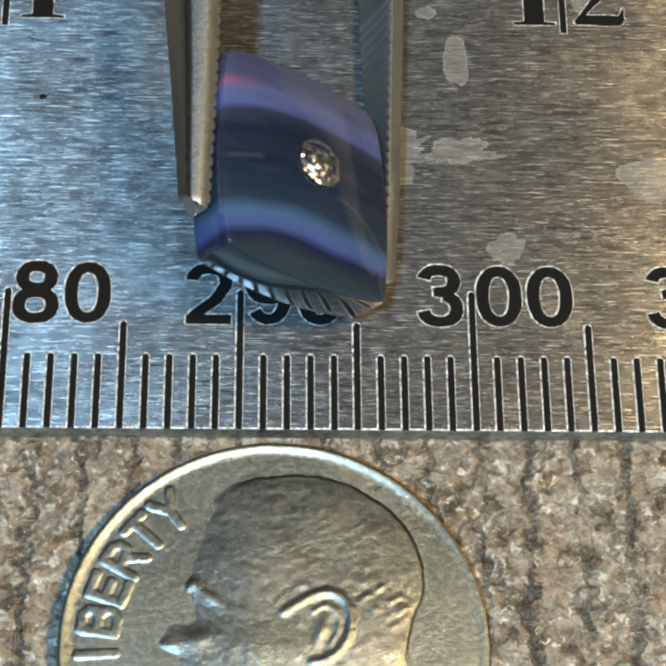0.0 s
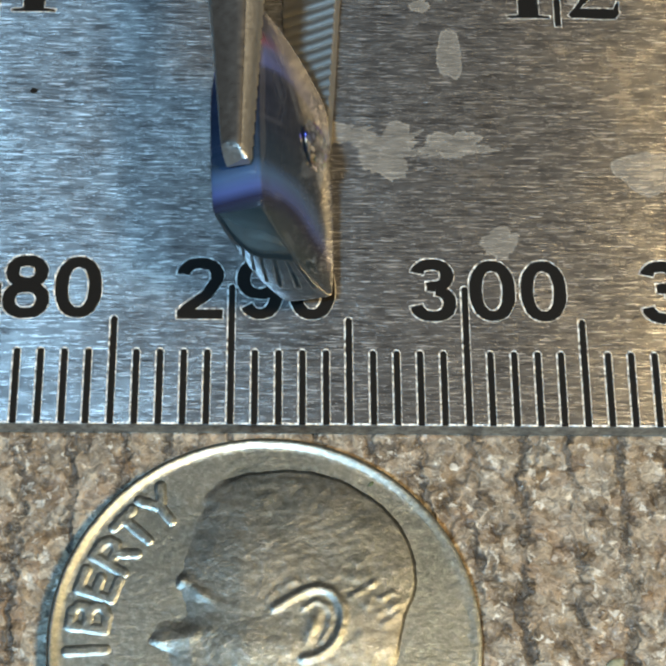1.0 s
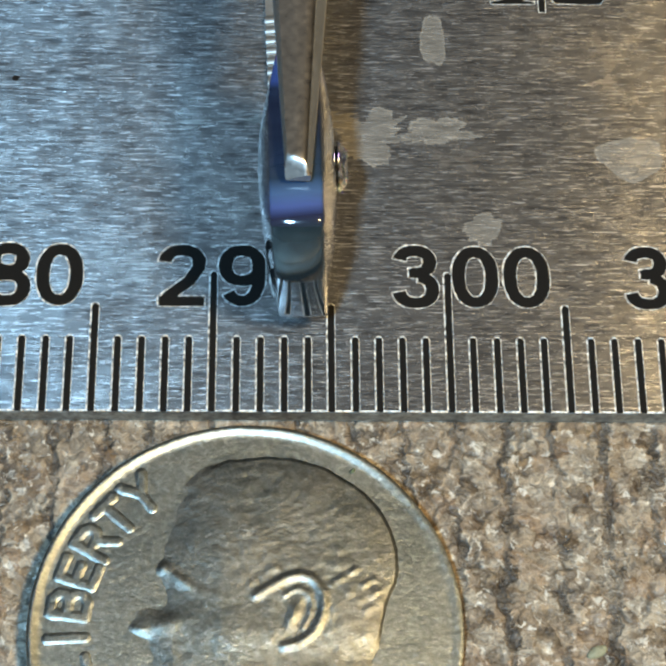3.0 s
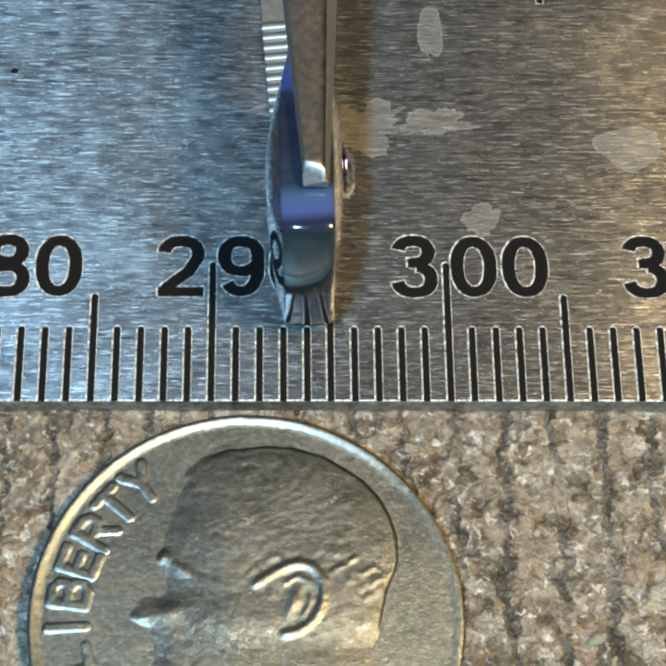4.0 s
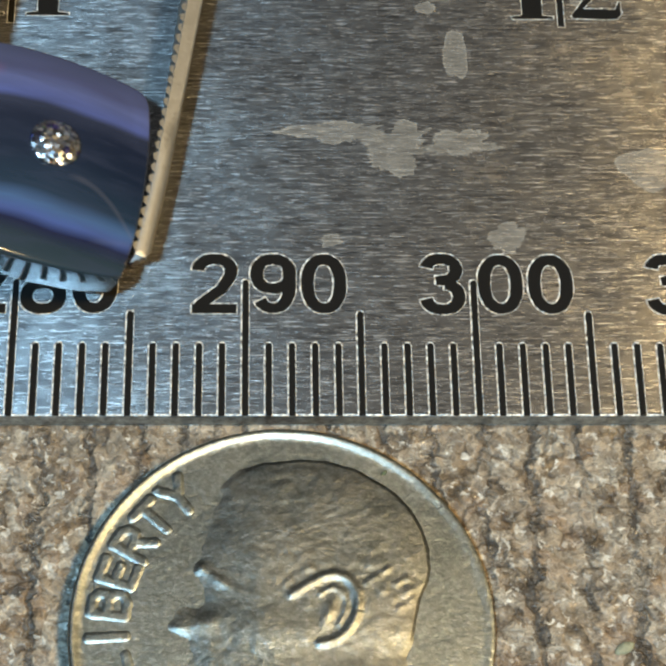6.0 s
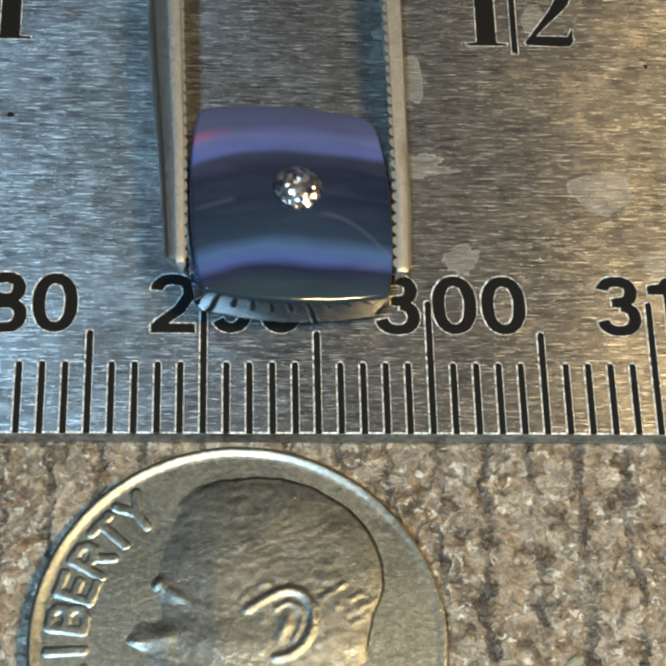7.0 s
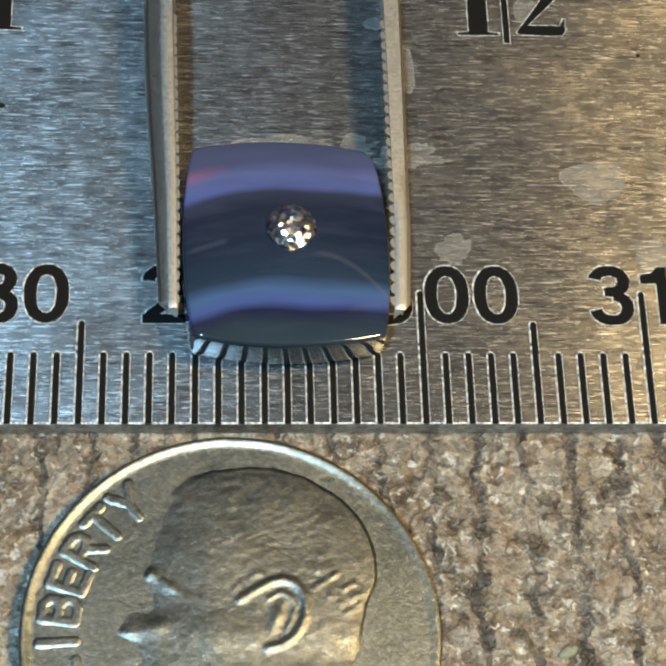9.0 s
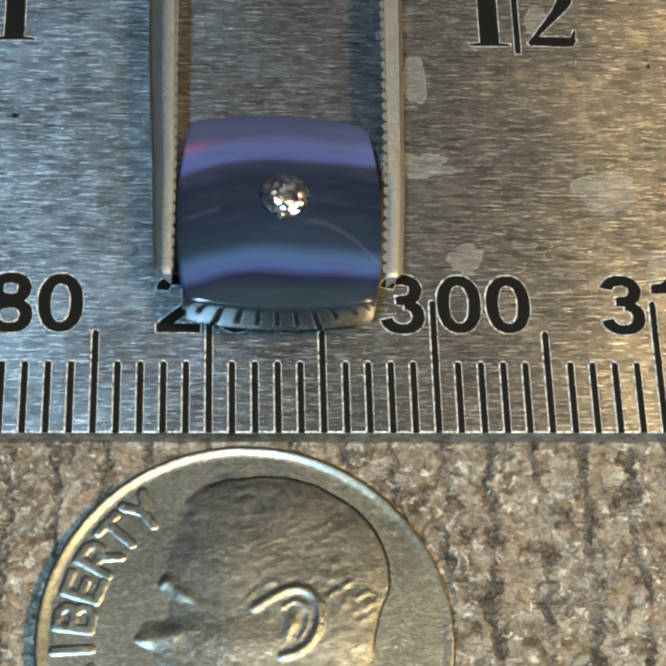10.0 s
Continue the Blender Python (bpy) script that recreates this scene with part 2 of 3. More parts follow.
def make_stone():
    """Banded translucent chalcedony: violet and blue bands over slate, clear along its lower edge."""
    m, g = material("banded_blue_chalcedony")
    c = g.add("ShaderNodeTexCoord").outputs["Object"]
    sep = g.add("ShaderNodeSeparateXYZ", {"Vector": c})
    x, y = sep.outputs[0], sep.outputs[1]
    # the bands arch: they droop towards one side
    xs = g.math("MULTIPLY", x, 1 / 0.0045)
    left = g.math("MINIMUM", g.math("SUBTRACT", xs, 0.15), 0.0)
    arch = g.math("MULTIPLY", g.math("MULTIPLY", left, left), 0.00072)
    lean = g.math("MULTIPLY", xs, 0.00006)
    wave = g.math("MULTIPLY", g.math("SUBTRACT", g.noise(g.coords((150, 260, 150)), 1.0, 2.0), 0.5), 0.0009)
    h = g.math("ADD", g.math("ADD", y, arch), g.math("ADD", lean, wave))
    t = g.span(h, -0.0050, 0.0052)
    band = g.ramp(t, [
        (0.00, (0.027, 0.044, 0.057)), (0.12, (0.020, 0.033, 0.044)), (0.180, (0.013, 0.016, 0.042)), (0.225, (0.052, 0.083, 0.235)),
        (0.28, (0.050, 0.102, 0.215)), (0.34, (0.015, 0.030, 0.052)), (0.50, (0.010, 0.017, 0.034)), (0.66, (0.011, 0.016, 0.033)),
        (0.74, (0.024, 0.030, 0.055)), (0.775, (0.070, 0.092, 0.255)), (0.85, (0.085, 0.105, 0.240)), (0.90, (0.060, 0.068, 0.145)),
        (1.0, (0.048, 0.057, 0.110))])
    cloud = g.noise(g.coords((240, 1700, 240)), 1.0, 4.0, 0.6, 0.4)
    band = g.mix(g.span(cloud, 0.45, 0.75, 0.0, 0.34), band, (0.042, 0.050, 0.088))
    # a pink iridescent sheen at one upper corner, painted into the colour
    pink_sheen = g.math("MULTIPLY", g.span(x, -0.0022, -0.0042), g.math("MULTIPLY", g.span(t, 0.84, 0.88), g.span(t, 0.93, 0.89)))
    band = g.mix(g.math("MULTIPLY", pink_sheen, 0.42), band, (0.36, 0.09, 0.17))
    # faint veils inside the stone
    def veil(a, b, c2, x0, x1, much):
        curve = g.math("ADD", g.math("ADD", g.math("MULTIPLY", x, b), a), g.math("MULTIPLY", g.math("MULTIPLY", x, x), c2))
        off = g.math("ABSOLUTE", g.math("SUBTRACT", y, curve))
        line = g.span(off, 0.00002, 0.00020, much * 0.42, 0.0)
        return g.math("MULTIPLY", line, g.math("MULTIPLY", g.span(x, x0, x0 + 0.0006), g.span(x, x1, x1 - 0.0003)))
    band = g.mix(veil(-0.000986, 0.551, -203.0, 0.0010, 0.0046, 0.40), band, (0.16, 0.15, 0.18))
    band = g.mix(veil(0.00066, 0.255, 0.0, -0.0045, -0.0024, 0.35), band, (0.15, 0.16, 0.21))
    band = g.mix(veil(-0.00385, 0.272, 0.0, 0.0024, 0.0044, 0.25), band, (0.14, 0.15, 0.18))
    inner = g.add("ShaderNodeBsdfPrincipled", {"Base Color": band, "Roughness": 0.09, "IOR": 1.56, "Specular IOR Level": 0.55, "Coat Weight": 0.6, "Coat IOR": 1.6, "Coat Roughness": 0.05})
    clear_body = g.add("ShaderNodeBsdfPrincipled", {"Base Color": (0.012, 0.025, 0.034, 1), "Roughness": 0.09, "IOR": 1.48})
    polish = g.add("ShaderNodeBsdfGlossy", {"Color": (0.50, 0.68, 0.80, 1), "Roughness": 0.03})
    facing = g.add("ShaderNodeLayerWeight", {"Blend": 0.5}).outputs["Facing"]
    rim = g.add("ShaderNodeMixShader", {0: g.span(facing, 0.36, 0.70, 0.0, 0.04), 1: clear_body.outputs[0], 2: polish.outputs[0]})
    # the lower wall is clear and mirror-bright
    down = g.add("ShaderNodeSeparateXYZ", {"Vector": g.add("ShaderNodeTexCoord").outputs["Normal"]}).outputs[1]
    clear = g.math("MULTIPLY", g.span(down, -0.75, -0.85), g.span(y, -0.0036, -0.0040))
    mixed = g.add("ShaderNodeMixShader", {0: g.math("MULTIPLY", clear, 0.9), 1: inner.outputs[0], 2: rim.outputs[0]})
    g.out(mixed.outputs[0])
    return m


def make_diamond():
    """Three overlaid glasses of differing index; random cell normals and tints paint the fire."""
    m, g = material("diamond")
    total = None
    for colour, ior in (((1, 0, 0, 1), 2.38), ((0, 1, 0, 1), 2.42), ((0, 0, 1, 1), 2.48)):
        s = g.add("ShaderNodeBsdfGlass", {"Color": colour, "Roughness": 0.0, "IOR": ior}).outputs[0]
        total = s if total is None else g.add("ShaderNodeAddShader", {0: total, 1: s}).outputs[0]
    # no real facets: random normals and colours put the flashes into the gloss
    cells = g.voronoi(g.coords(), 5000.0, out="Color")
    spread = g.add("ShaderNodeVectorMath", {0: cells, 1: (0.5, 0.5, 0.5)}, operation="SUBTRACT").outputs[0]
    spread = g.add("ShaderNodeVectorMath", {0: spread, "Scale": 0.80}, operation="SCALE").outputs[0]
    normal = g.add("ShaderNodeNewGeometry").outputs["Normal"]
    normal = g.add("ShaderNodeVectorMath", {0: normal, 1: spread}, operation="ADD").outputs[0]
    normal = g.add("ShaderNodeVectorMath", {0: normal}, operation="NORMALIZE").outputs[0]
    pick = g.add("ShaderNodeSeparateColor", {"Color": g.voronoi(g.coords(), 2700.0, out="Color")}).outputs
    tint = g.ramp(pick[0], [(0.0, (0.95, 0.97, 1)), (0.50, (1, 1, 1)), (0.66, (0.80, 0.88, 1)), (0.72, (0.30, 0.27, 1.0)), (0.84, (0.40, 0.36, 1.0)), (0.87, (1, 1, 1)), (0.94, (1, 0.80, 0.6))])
    painted_flash = g.add("ShaderNodeBsdfGlossy", {"Color": tint, "Roughness": 0.21, "Normal": normal})
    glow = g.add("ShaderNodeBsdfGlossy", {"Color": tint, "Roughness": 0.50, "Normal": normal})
    painted_flash = g.add("ShaderNodeMixShader", {0: 0.09, 1: painted_flash.outputs[0], 2: glow.outputs[0]})
    mixed = g.add("ShaderNodeMixShader", {0: 0.88, 1: total, 2: painted_flash.outputs[0]})
    g.out(mixed.outputs[0])
    return m


STEEL = make_steel()
INK = make_plain("black_enamel", (0.0045, 0.0039, 0.0032), 0.0, 0.8, 0.1, 0.00002, 9000, 0.7, 0.2)
BURR_SHINE = make_burr_shine()
EDGE = make_plain("dull_steel_edge", (0.42, 0.45, 0.45), 1.0, 0.55, 0.08, 0.00002, 3500, 0.5)
FILM = make_film("dried_residue", 0.08, 0.28)
FILM_RIM = make_film("dried_residue_rim", 0.20, 0.44)
COUNTER = make_counter()
COIN = make_coin("worn_nickel_silver", 0.0)
COIN_BROWN = make_coin("tarnished_nickel_silver", 0.5)
TWEEZER = make_plain("satin_tweezer_steel", (0.475, 0.475, 0.455), 1.0, 0.50, 0.06, 0.000006, 7000, 0.07)
POLISHED = make_plain("polished_tweezer_steel", (0.50, 0.47, 0.42), 1.0, 0.31, 0.04, 0.000001, 3000, 0.06)
FLAKE = make_plain("dry_green_flake", (0.25, 0.255, 0.17), 0.0, 0.7, 0.1, 0.00002, 6000, 0.3)
FLECK = make_plain("dark_green_fleck", (0.10, 0.13, 0.06), 0.0, 0.6, 0.1, 0.00002, 6000, 0.3)
STONE = make_stone()
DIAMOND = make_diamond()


# ---- building helpers: meshes are drawn in millimetres ----
def part(name, bm, mat, parent=None, label="", smooth=None):
    bmesh.ops.scale(bm, vec=(MM, MM, MM), verts=bm.verts)
    bmesh.ops.recalc_face_normals(bm, faces=bm.faces)
    me = bpy.data.meshes.new(name)
    bm.to_mesh(me)
    bm.free()
    me.materials.append(mat)
    if smooth is not None:
        for p in me.polygons:
            p.use_smooth = True
        me.set_sharp_from_angle(angle=radians(smooth))
    ob = new(name, me)
    if parent is not None:
        ob.parent = parent
    if label:
        tagged(ob, label)
    return ob


def again(ob, name, x, y, z, parent):
    o = new(name, ob.data)
    o.parent, o.location = parent, (x * MM, y * MM, z * MM)
    return o


def loft(bm, rings, closed=True, cap=(True, True)):
    rows = [[bm.verts.new(p) for p in r] for r in rings]
    n = len(rows[0])
    for a, b in zip(rows, rows[1:]):
        for i in range(n if closed else n - 1):
            j = (i + 1) % n
            bm.faces.new((a[i], a[j], b[j], b[i]))
    if cap[0]:
        bm.faces.new(rows[0][::-1])
    if cap[1]:
        bm.faces.new(rows[-1])
    return rows


def slab(x0, x1, y0, y1, z0, z1, bevel=0.0, seg=1):
    bm = bmesh.new()
    bmesh.ops.create_cube(bm, size=1.0)
    bmesh.ops.scale(bm, vec=(x1 - x0, y1 - y0, z1 - z0), verts=bm.verts)
    bmesh.ops.translate(bm, vec=((x0 + x1) / 2, (y0 + y1) / 2, (z0 + z1) / 2), verts=bm.verts)
    if bevel:
        bmesh.ops.bevel(bm, geom=bm.edges[:], offset=bevel, segments=seg, affect="EDGES", profile=0.5)
    return bm


# ---- counter: one sheet, finely uneven round the coin and flat beyond ----
def build_counter():
    def axis(lo, hi, step, far):
        inner = list(np.arange(lo, hi + step / 2, step))
        return [-far, -far / 4, lo - 40] + inner + [hi + 40, far / 4, far]
    xs, ys = axis(-20.0, 20.0, 0.16, 900.0), axis(-18.0, 2.0, 0.16, 900.0)

    def height(x, y):
        if not (-22 < x < 22 and -20 < y < 4):
            return 0.0
        p = Vector((x, y, 0))
        lane = noise.noise(Vector((x * 0.75, y * 0.16, 3.1)))
        h = 0.10 * noise.noise(p * 1.9) + 0.07 * noise.noise(p * 4.3)
        return min(0.0, h - 0.12) - 0.22 * max(0.0, lane - 0.12)
    verts = [(x * MM, y * MM, (height(x, y) - 1.0) * MM) for y in ys for x in xs]
    n = len(xs)
    faces = [(j * n + i, j * n + i + 1, (j + 1) * n + i + 1, (j + 1) * n + i) for j in range(len(ys) - 1) for i in range(n - 1)]
    me = bpy.data.meshes.new("countertop")
    me.from_pydata(verts, [], faces)
    me.materials.append(COUNTER)
    for p in me.polygons:
        p.use_smooth = True
    return tagged(new("countertop", me), "mottled brown and grey stone countertop with pitted surface", "countertop", kind="structure")


build_counter()


# ---- steel ruler: millimetres along one edge, inches along the other ----
ZERO = 295.0
RULER_END = 322.0
RULER_WIDTH = 31.0


def build_ruler():
    ruler = tagged(new("steel_ruler"), "brushed stainless steel ruler with black etched millimetre and inch scales", "ruler")
    bm = slab(-ZERO - 6, RULER_END - ZERO, -0.11, RULER_WIDTH, -1.0, 0, 0.10, 2)
    blade = part("blade", bm, STEEL, ruler)
    me = blade.data
    me.materials.append(BURR_SHINE)
    me.materials.append(EDGE)
    # the front bevel's highlight is painted on with the same pale colour
    for f in me.polygons:
        if f.normal.y < -0.9:
            f.material_index = 2
        elif f.normal.y < -0.2 and f.normal.z > 0.2:
            f.material_index = 1
    uv = me.uv_layers.new(name="UVMap")
    for loop in me.loops:
        co = me.vertices[loop.vertex_index].co
        uv.data[loop.index].uv = (co.y, -co.x)

    def mark(x0, y0, x1, y1):
        w = (x1 - x0) / 2
        ring = []
        for k in range(9):
            a = math.pi * k / 8
            ring.append((w * math.cos(a), y1 - w + w * math.sin(a)))
        return [(w, y0)] + ring + [(-w, y0)]

    def stroke_pair(y0, y1, w):
        made = []
        for grow, z, mat in ((0.050, 0.003, BURR_SHINE), (0.0, 0.006, INK)):
            b = bmesh.new()
            b.faces.new([b.verts.new((x, y, z)) for x, y in mark(-w - grow, y0, w + grow, y1 + grow)])
            low = [b.verts.new((x, y, z - d)) for x, y, d in ((-w - grow, -0.0815, 0.028), (w + grow, -0.0815, 0.028), (w + grow, y0, 0.0), (-w - grow, y0, 0.0))]
            b.faces.new(low)
            made.append((b, mat))
        return made

    lengths = {"short": 3.34, "middle": 4.86, "long": 6.40}
    first = {}
    rng = random.Random(4)
    for k in range(270, 321):
        kind = "long" if k % 10 == 0 else "middle" if k % 5 == 0 else "short"
        x = k - ZERO + rng.uniform(-0.012, 0.012)
        if kind not in first:
            pair = stroke_pair(-0.01, lengths[kind], 0.142)
            tick = part("tick", pair[1][0], INK, ruler)
            rim = part("tick_rim", pair[0][0], BURR_SHINE, tick)
            tick.location = (x * MM, 0, 0)
            rim.location = (-0.018 * MM, 0.01 * MM, 0)
            first[kind] = (tick, rim)
        else:
            tick = again(first[kind][0], "tick", x, 0, 0, ruler)
            again(first[kind][1], "tick_rim", -0.018, 0.01, 0, tick)

    def one(x, y, tall):
        """A figure one: a stem with a short flag."""
        ob = None
        for grow, z, mat, name in ((0.0, 0.006, INK, "numeral"), (0.05, 0.003, BURR_SHINE, "numeral_rim")):
            b = bmesh.new()
            gq = grow
            pts = [(0.10 - gq, -gq), (0.62 + gq, -gq), (0.62 + gq, tall + gq), (0.16, tall + gq), (-0.06, tall - 0.30 + gq), (-0.62 - gq, tall - 0.42 + gq), (-0.62 - gq, tall - 0.86 - gq), (0.10 - gq, tall - 0.86 - gq)]
            b.faces.new([b.verts.new((px, py, z)) for px, py in pts])
            o = part(name, b, mat, ruler if ob is None else ob)
            if ob is None:
                ob = o
                ob.location = (x * MM, y * MM, 0)
        return ob

    def ribbon(bm, pts, z, grow, closed=False):
        """A stroke of changing width through (x, y, half width)."""
        left, right = [], []
        n = len(pts)
        for k, (px, py, w) in enumerate(pts):
            a, b = (pts[k - 1], pts[(k + 1) % n]) if closed else (pts[max(0, k - 1)], pts[min(n - 1, k + 1)])
            d = Vector((b[0] - a[0], b[1] - a[1])).normalized()
            w += grow + 0.022 * noise.noise(Vector((px * 3.1, py * 3.1, 7.0 + 3.0 * w)))
            out = 0.0 if closed or 0 < k < n - 1 else grow if k else -grow
            nib = [w + 0.020 * noise.noise(Vector((px * 8.0, py * 8.0, 21.0 + 9.0 * side + grow * 30.0))) for side in (0, 1)]
            left.append(bm.verts.new((px - d.y * nib[0] + d.x * out, py + d.x * nib[0] + d.y * out, z)))
            right.append(bm.verts.new((px + d.y * nib[1] + d.x * out, py - d.x * nib[1] + d.y * out, z)))
        for k in range(n if closed else n - 1):
            q = (k + 1) % n
            bm.faces.new((left[k], right[k], right[q], left[q]))

    def bow(cx, cy, rx, ry, a0, a1, count=22, side=0.285, top=0.255):
        """Points along an arc, thicker at the sides than above and below."""
        pts = []
        for k in range(count + 1):
            a = radians(a0 + (a1 - a0) * k / count)
            c, sn = math.cos(a), math.sin(a)
            e = 0.88
            pts.append((cx + rx * math.copysign(abs(c) ** e, c), cy + ry * math.copysign(abs(sn) ** e, sn), top + (side - top) * c * c))
        return pts

    def figure_strokes(ch, W, H):
        h = 0.28
        r = W / 2 - h
        if ch == "0":
            return [(bow(0, H / 2, r, H / 2 - 0.255, 0, 360, 40)[:-1], True)]
        if ch == "8":
            return [(bow(0, 0.745 * H, r * 0.86, 0.255 * H - 0.21, 0, 360, 32)[:-1], True), (bow(0, 0.285 * H, r, 0.285 * H - 0.21, 0, 360, 32)[:-1], True)]
        if ch == "3":
            return [(bow(-0.02, 0.745 * H, r * 0.90, 0.255 * H - 0.21, 172, -90, 26) + [(-0.28, 0.49 * H + 0.20, 0.20)], False), (bow(0, 0.285 * H, r, 0.285 * H - 0.21, 82, -172, 26), False)]
        if ch == "2":
            return [(bow(0, 0.705 * H, r, 0.295 * H - 0.255, 176, -28, 24) + [(0.30, 0.40 * H, 0.25), (-0.25, 0.25 * H, 0.25), (-0.62, 0.14 * H, 0.25), (-0.72, 0.06 * H, 0.24)], False), ([(-W / 2 + 0.02, 0.22, 0.22), (W / 2 - 0.02, 0.22, 0.22)], False)]
        # nine
        return [(bow(0, 0.665 * H, r, 0.335 * H - 0.255, 0, 360, 36)[:-1], True), (bow(0, 0.5 * H, r, 0.5 * H - 0.255, 22, -140, 28), False)]

    def numeral(ch, x, y, tall, wide):
        if ch == "1":
            return one(x - 0.55, y, tall)
        ob = None
        for grow, z, mat, name in ((0.0, 0.006, INK, "numeral"), (0.050, 0.003, BURR_SHINE, "numeral_rim")):
            b = bmesh.new()
            for k, (pts, closed) in enumerate(figure_strokes(ch, wide, tall)):
                ribbon(b, pts, z + 0.0006 * k, grow, closed)
            o = part(name, b, mat, ruler if ob is None else ob)
            if ob is None:
                ob = o
                ob.location = (x * MM, y * MM, 0)
            else:
                o.location = (-0.02 * MM, 0.012 * MM, 0)
        return ob

    for tens in (28, 29, 30, 31):
        x = tens * 10 - ZERO
        for ch, dx in zip(str(tens * 10), (-1.37, 1.20, 3.42)):
            numeral(ch, x + dx, 4.75, 2.92, 2.0)

    def inch_figure(ch, x):
        """A serifed figure, 4.4 mm tall."""
        if ch == "1":
            strokes = [[(0, 0.05, 0.47), (0, 4.2, 0.47)], [(-1.0, 0.07, 0.07), (-0.5, 0.10, 0.10), (0.5, 0.10, 0.10), (1.0, 0.07, 0.07)], [(-0.95, 3.6, 0.1), (0, 4.2, 0.2)]]
        else:
            bow = [(-0.15 + 1.0 * math.cos(a), 3.1 + 1.05 * math.sin(a), 0.16 + 0.22 * max(0, math.cos(a))) for a in [math.pi * (0.95 - 0.09 * k) for k in range(14)]]
            strokes = [bow + [(0.25, 1.9, 0.24), (-0.55, 0.9, 0.15), (-1.05, 0.2, 0.10)], [(-1.12, 0.12, 0.10), (-0.9, 0.33, 0.27), (0.5, 0.31, 0.30), (0.95, 0.32, 0.28), (1.18, 0.5, 0.10)], [(1.0, 0.3, 0.16), (1.16, 1.0, 0.05)]]
        ob = None
        for grow, z, mat, name in ((0.0, 0.006, INK, "numeral"), (0.04, 0.003, BURR_SHINE, "numeral_rim")):
            b = bmesh.new()
            for k, st in enumerate(strokes):
                ribbon(b, st, z + 0.0006 * k, grow)
            ob_new = part(name, b, mat, ruler if ob is None else ob)
            if ob is None:
                ob = ob_new
                ob.location = (x * MM, 20.33 * MM, 0)
        return ob

    # inch scale: a mark between the two figures, serifed figures
    for x, pair in ((9.84, "12"), (-16.05, "11")):
        b = bmesh.new()
        b.faces.new([b.verts.new((px, py, 0.006)) for px, py in ((-0.15, 19.9), (0.15, 19.9), (0.15, RULER_WIDTH - 0.06), (-0.15, RULER_WIDTH - 0.06))])
        t = part("inch_tick", b, INK, ruler)
        t.location = (x * MM, 0, 0)
        b = bmesh.new()
        b.faces.new([b.verts.new((px, py, 0.003)) for px, py in ((-0.185, 19.86), (0.185, 19.86), (0.185, RULER_WIDTH - 0.06), (-0.185, RULER_WIDTH - 0.06))])
        part("tick_rim", b, BURR_SHINE, t)
        for ch, dx in zip(pair, (-1.35, 1.70)):
            inch_figure(ch, x + dx)
    return ruler


build_ruler()


# ---- dried residue and specks on the steel ----
def stain(name, x, y, rx, ry, seed, lean=0.0, rough=0.3, points=(), label="thin pale dried residue film on the steel ruler", mat=None, z=0.004):
    bm = bmesh.new()
    pts = []
    for i in range(150):
        a = 2 * math.pi * i / 150
        c, sn = math.cos(a), math.sin(a)
        k = 1 + rough * noise.noise(Vector((1.3 * c, 1.3 * sn, seed))) + 0.6 * rough * noise.noise(Vector((4 * c, 4 * sn, seed + 9))) + 0.35 * rough * noise.noise(Vector((13 * c, 13 * sn, seed + 4)))
        k += sum(much * max(0.0, math.cos(a - radians(way))) ** 9 for way, much in points)
        pts.append((x + rx * k * c + lean * sn * ry, y + ry * k * sn))
    mid = bm.verts.new((x, y, z))
    ring = [bm.verts.new((px, py, z)) for px, py in pts]
    thin = 1 - 0.055 / max(0.2, min(rx, ry))
    inner = [bm.verts.new((x + (px - x) * thin, y + (py - y) * thin, z)) for px, py in pts]
    for i in range(150):
        j = (i + 1) % 150
        bm.faces.new((mid, inner[i], inner[j]))
        # the film dried thicker along its edge
        bm.faces.new((inner[i], ring[i], ring[j], inner[j])).material_index = 1
    ob = part(name, bm, mat or FILM)
    ob.data.materials.append(mat or FILM_RIM)
    return tagged(ob, label, "stain", group="marks on the ruler", kind="stuff")


stain("residue", 4.72, 18.4, 0.56, 1.15, 1.0, 0.0, 0.14, ((302, 0.42), (60, 0.12), (122, 0.10), (236, 0.22)))
stain("residue", 3.45, 20.95, 0.46, 0.32, 2.7, 0.1, 0.4)
stain("residue", 13.45, 12.25, 1.20, 0.98, 7.3, 0.10, 0.14, ((172, 0.42), (275, 0.38), (45, 0.22), (330, 0.14)))
stain("residue", 1.75, 13.35, 1.55, 0.98, 3.1, 0.1, 0.7, ((262, 0.5), (75, 0.35)))
stain("residue", 4.75, 13.45, 1.60, 0.50, 5.2, 0.2, 0.75, ((60, 0.4), (345, 0.25)))
stain("residue", -0.55, 14.0, 1.70, 0.55, 9.4, 0.3, 0.7, ((175, 0.6),))
stain("residue", 6.75, 8.65, 0.72, 0.62, 2.4, 0.1, 0.5, ((270, 0.3),))
stain("residue", -1.2, 8.40, 0.50, 0.28, 6.1, 0.1, 0.6)
stain("residue", 15.6, 8.2, 0.85, 0.80, 4.4, 0.1, 0.7)
stain("residue", 10.85, 21.9, 0.62, 0.75, 8.2, 0.1, 0.3)
stain("speck", -14.07, 16.05, 0.17, 0.14, 2.0, 0.0, 0.3, (), "tiny dark speck on the steel ruler", INK, 0.005)
stain("speck", 16.14, 19.26, 0.10, 0.10, 3.0, 0.0, 0.3, (), "tiny dark speck on the steel ruler", INK, 0.005)


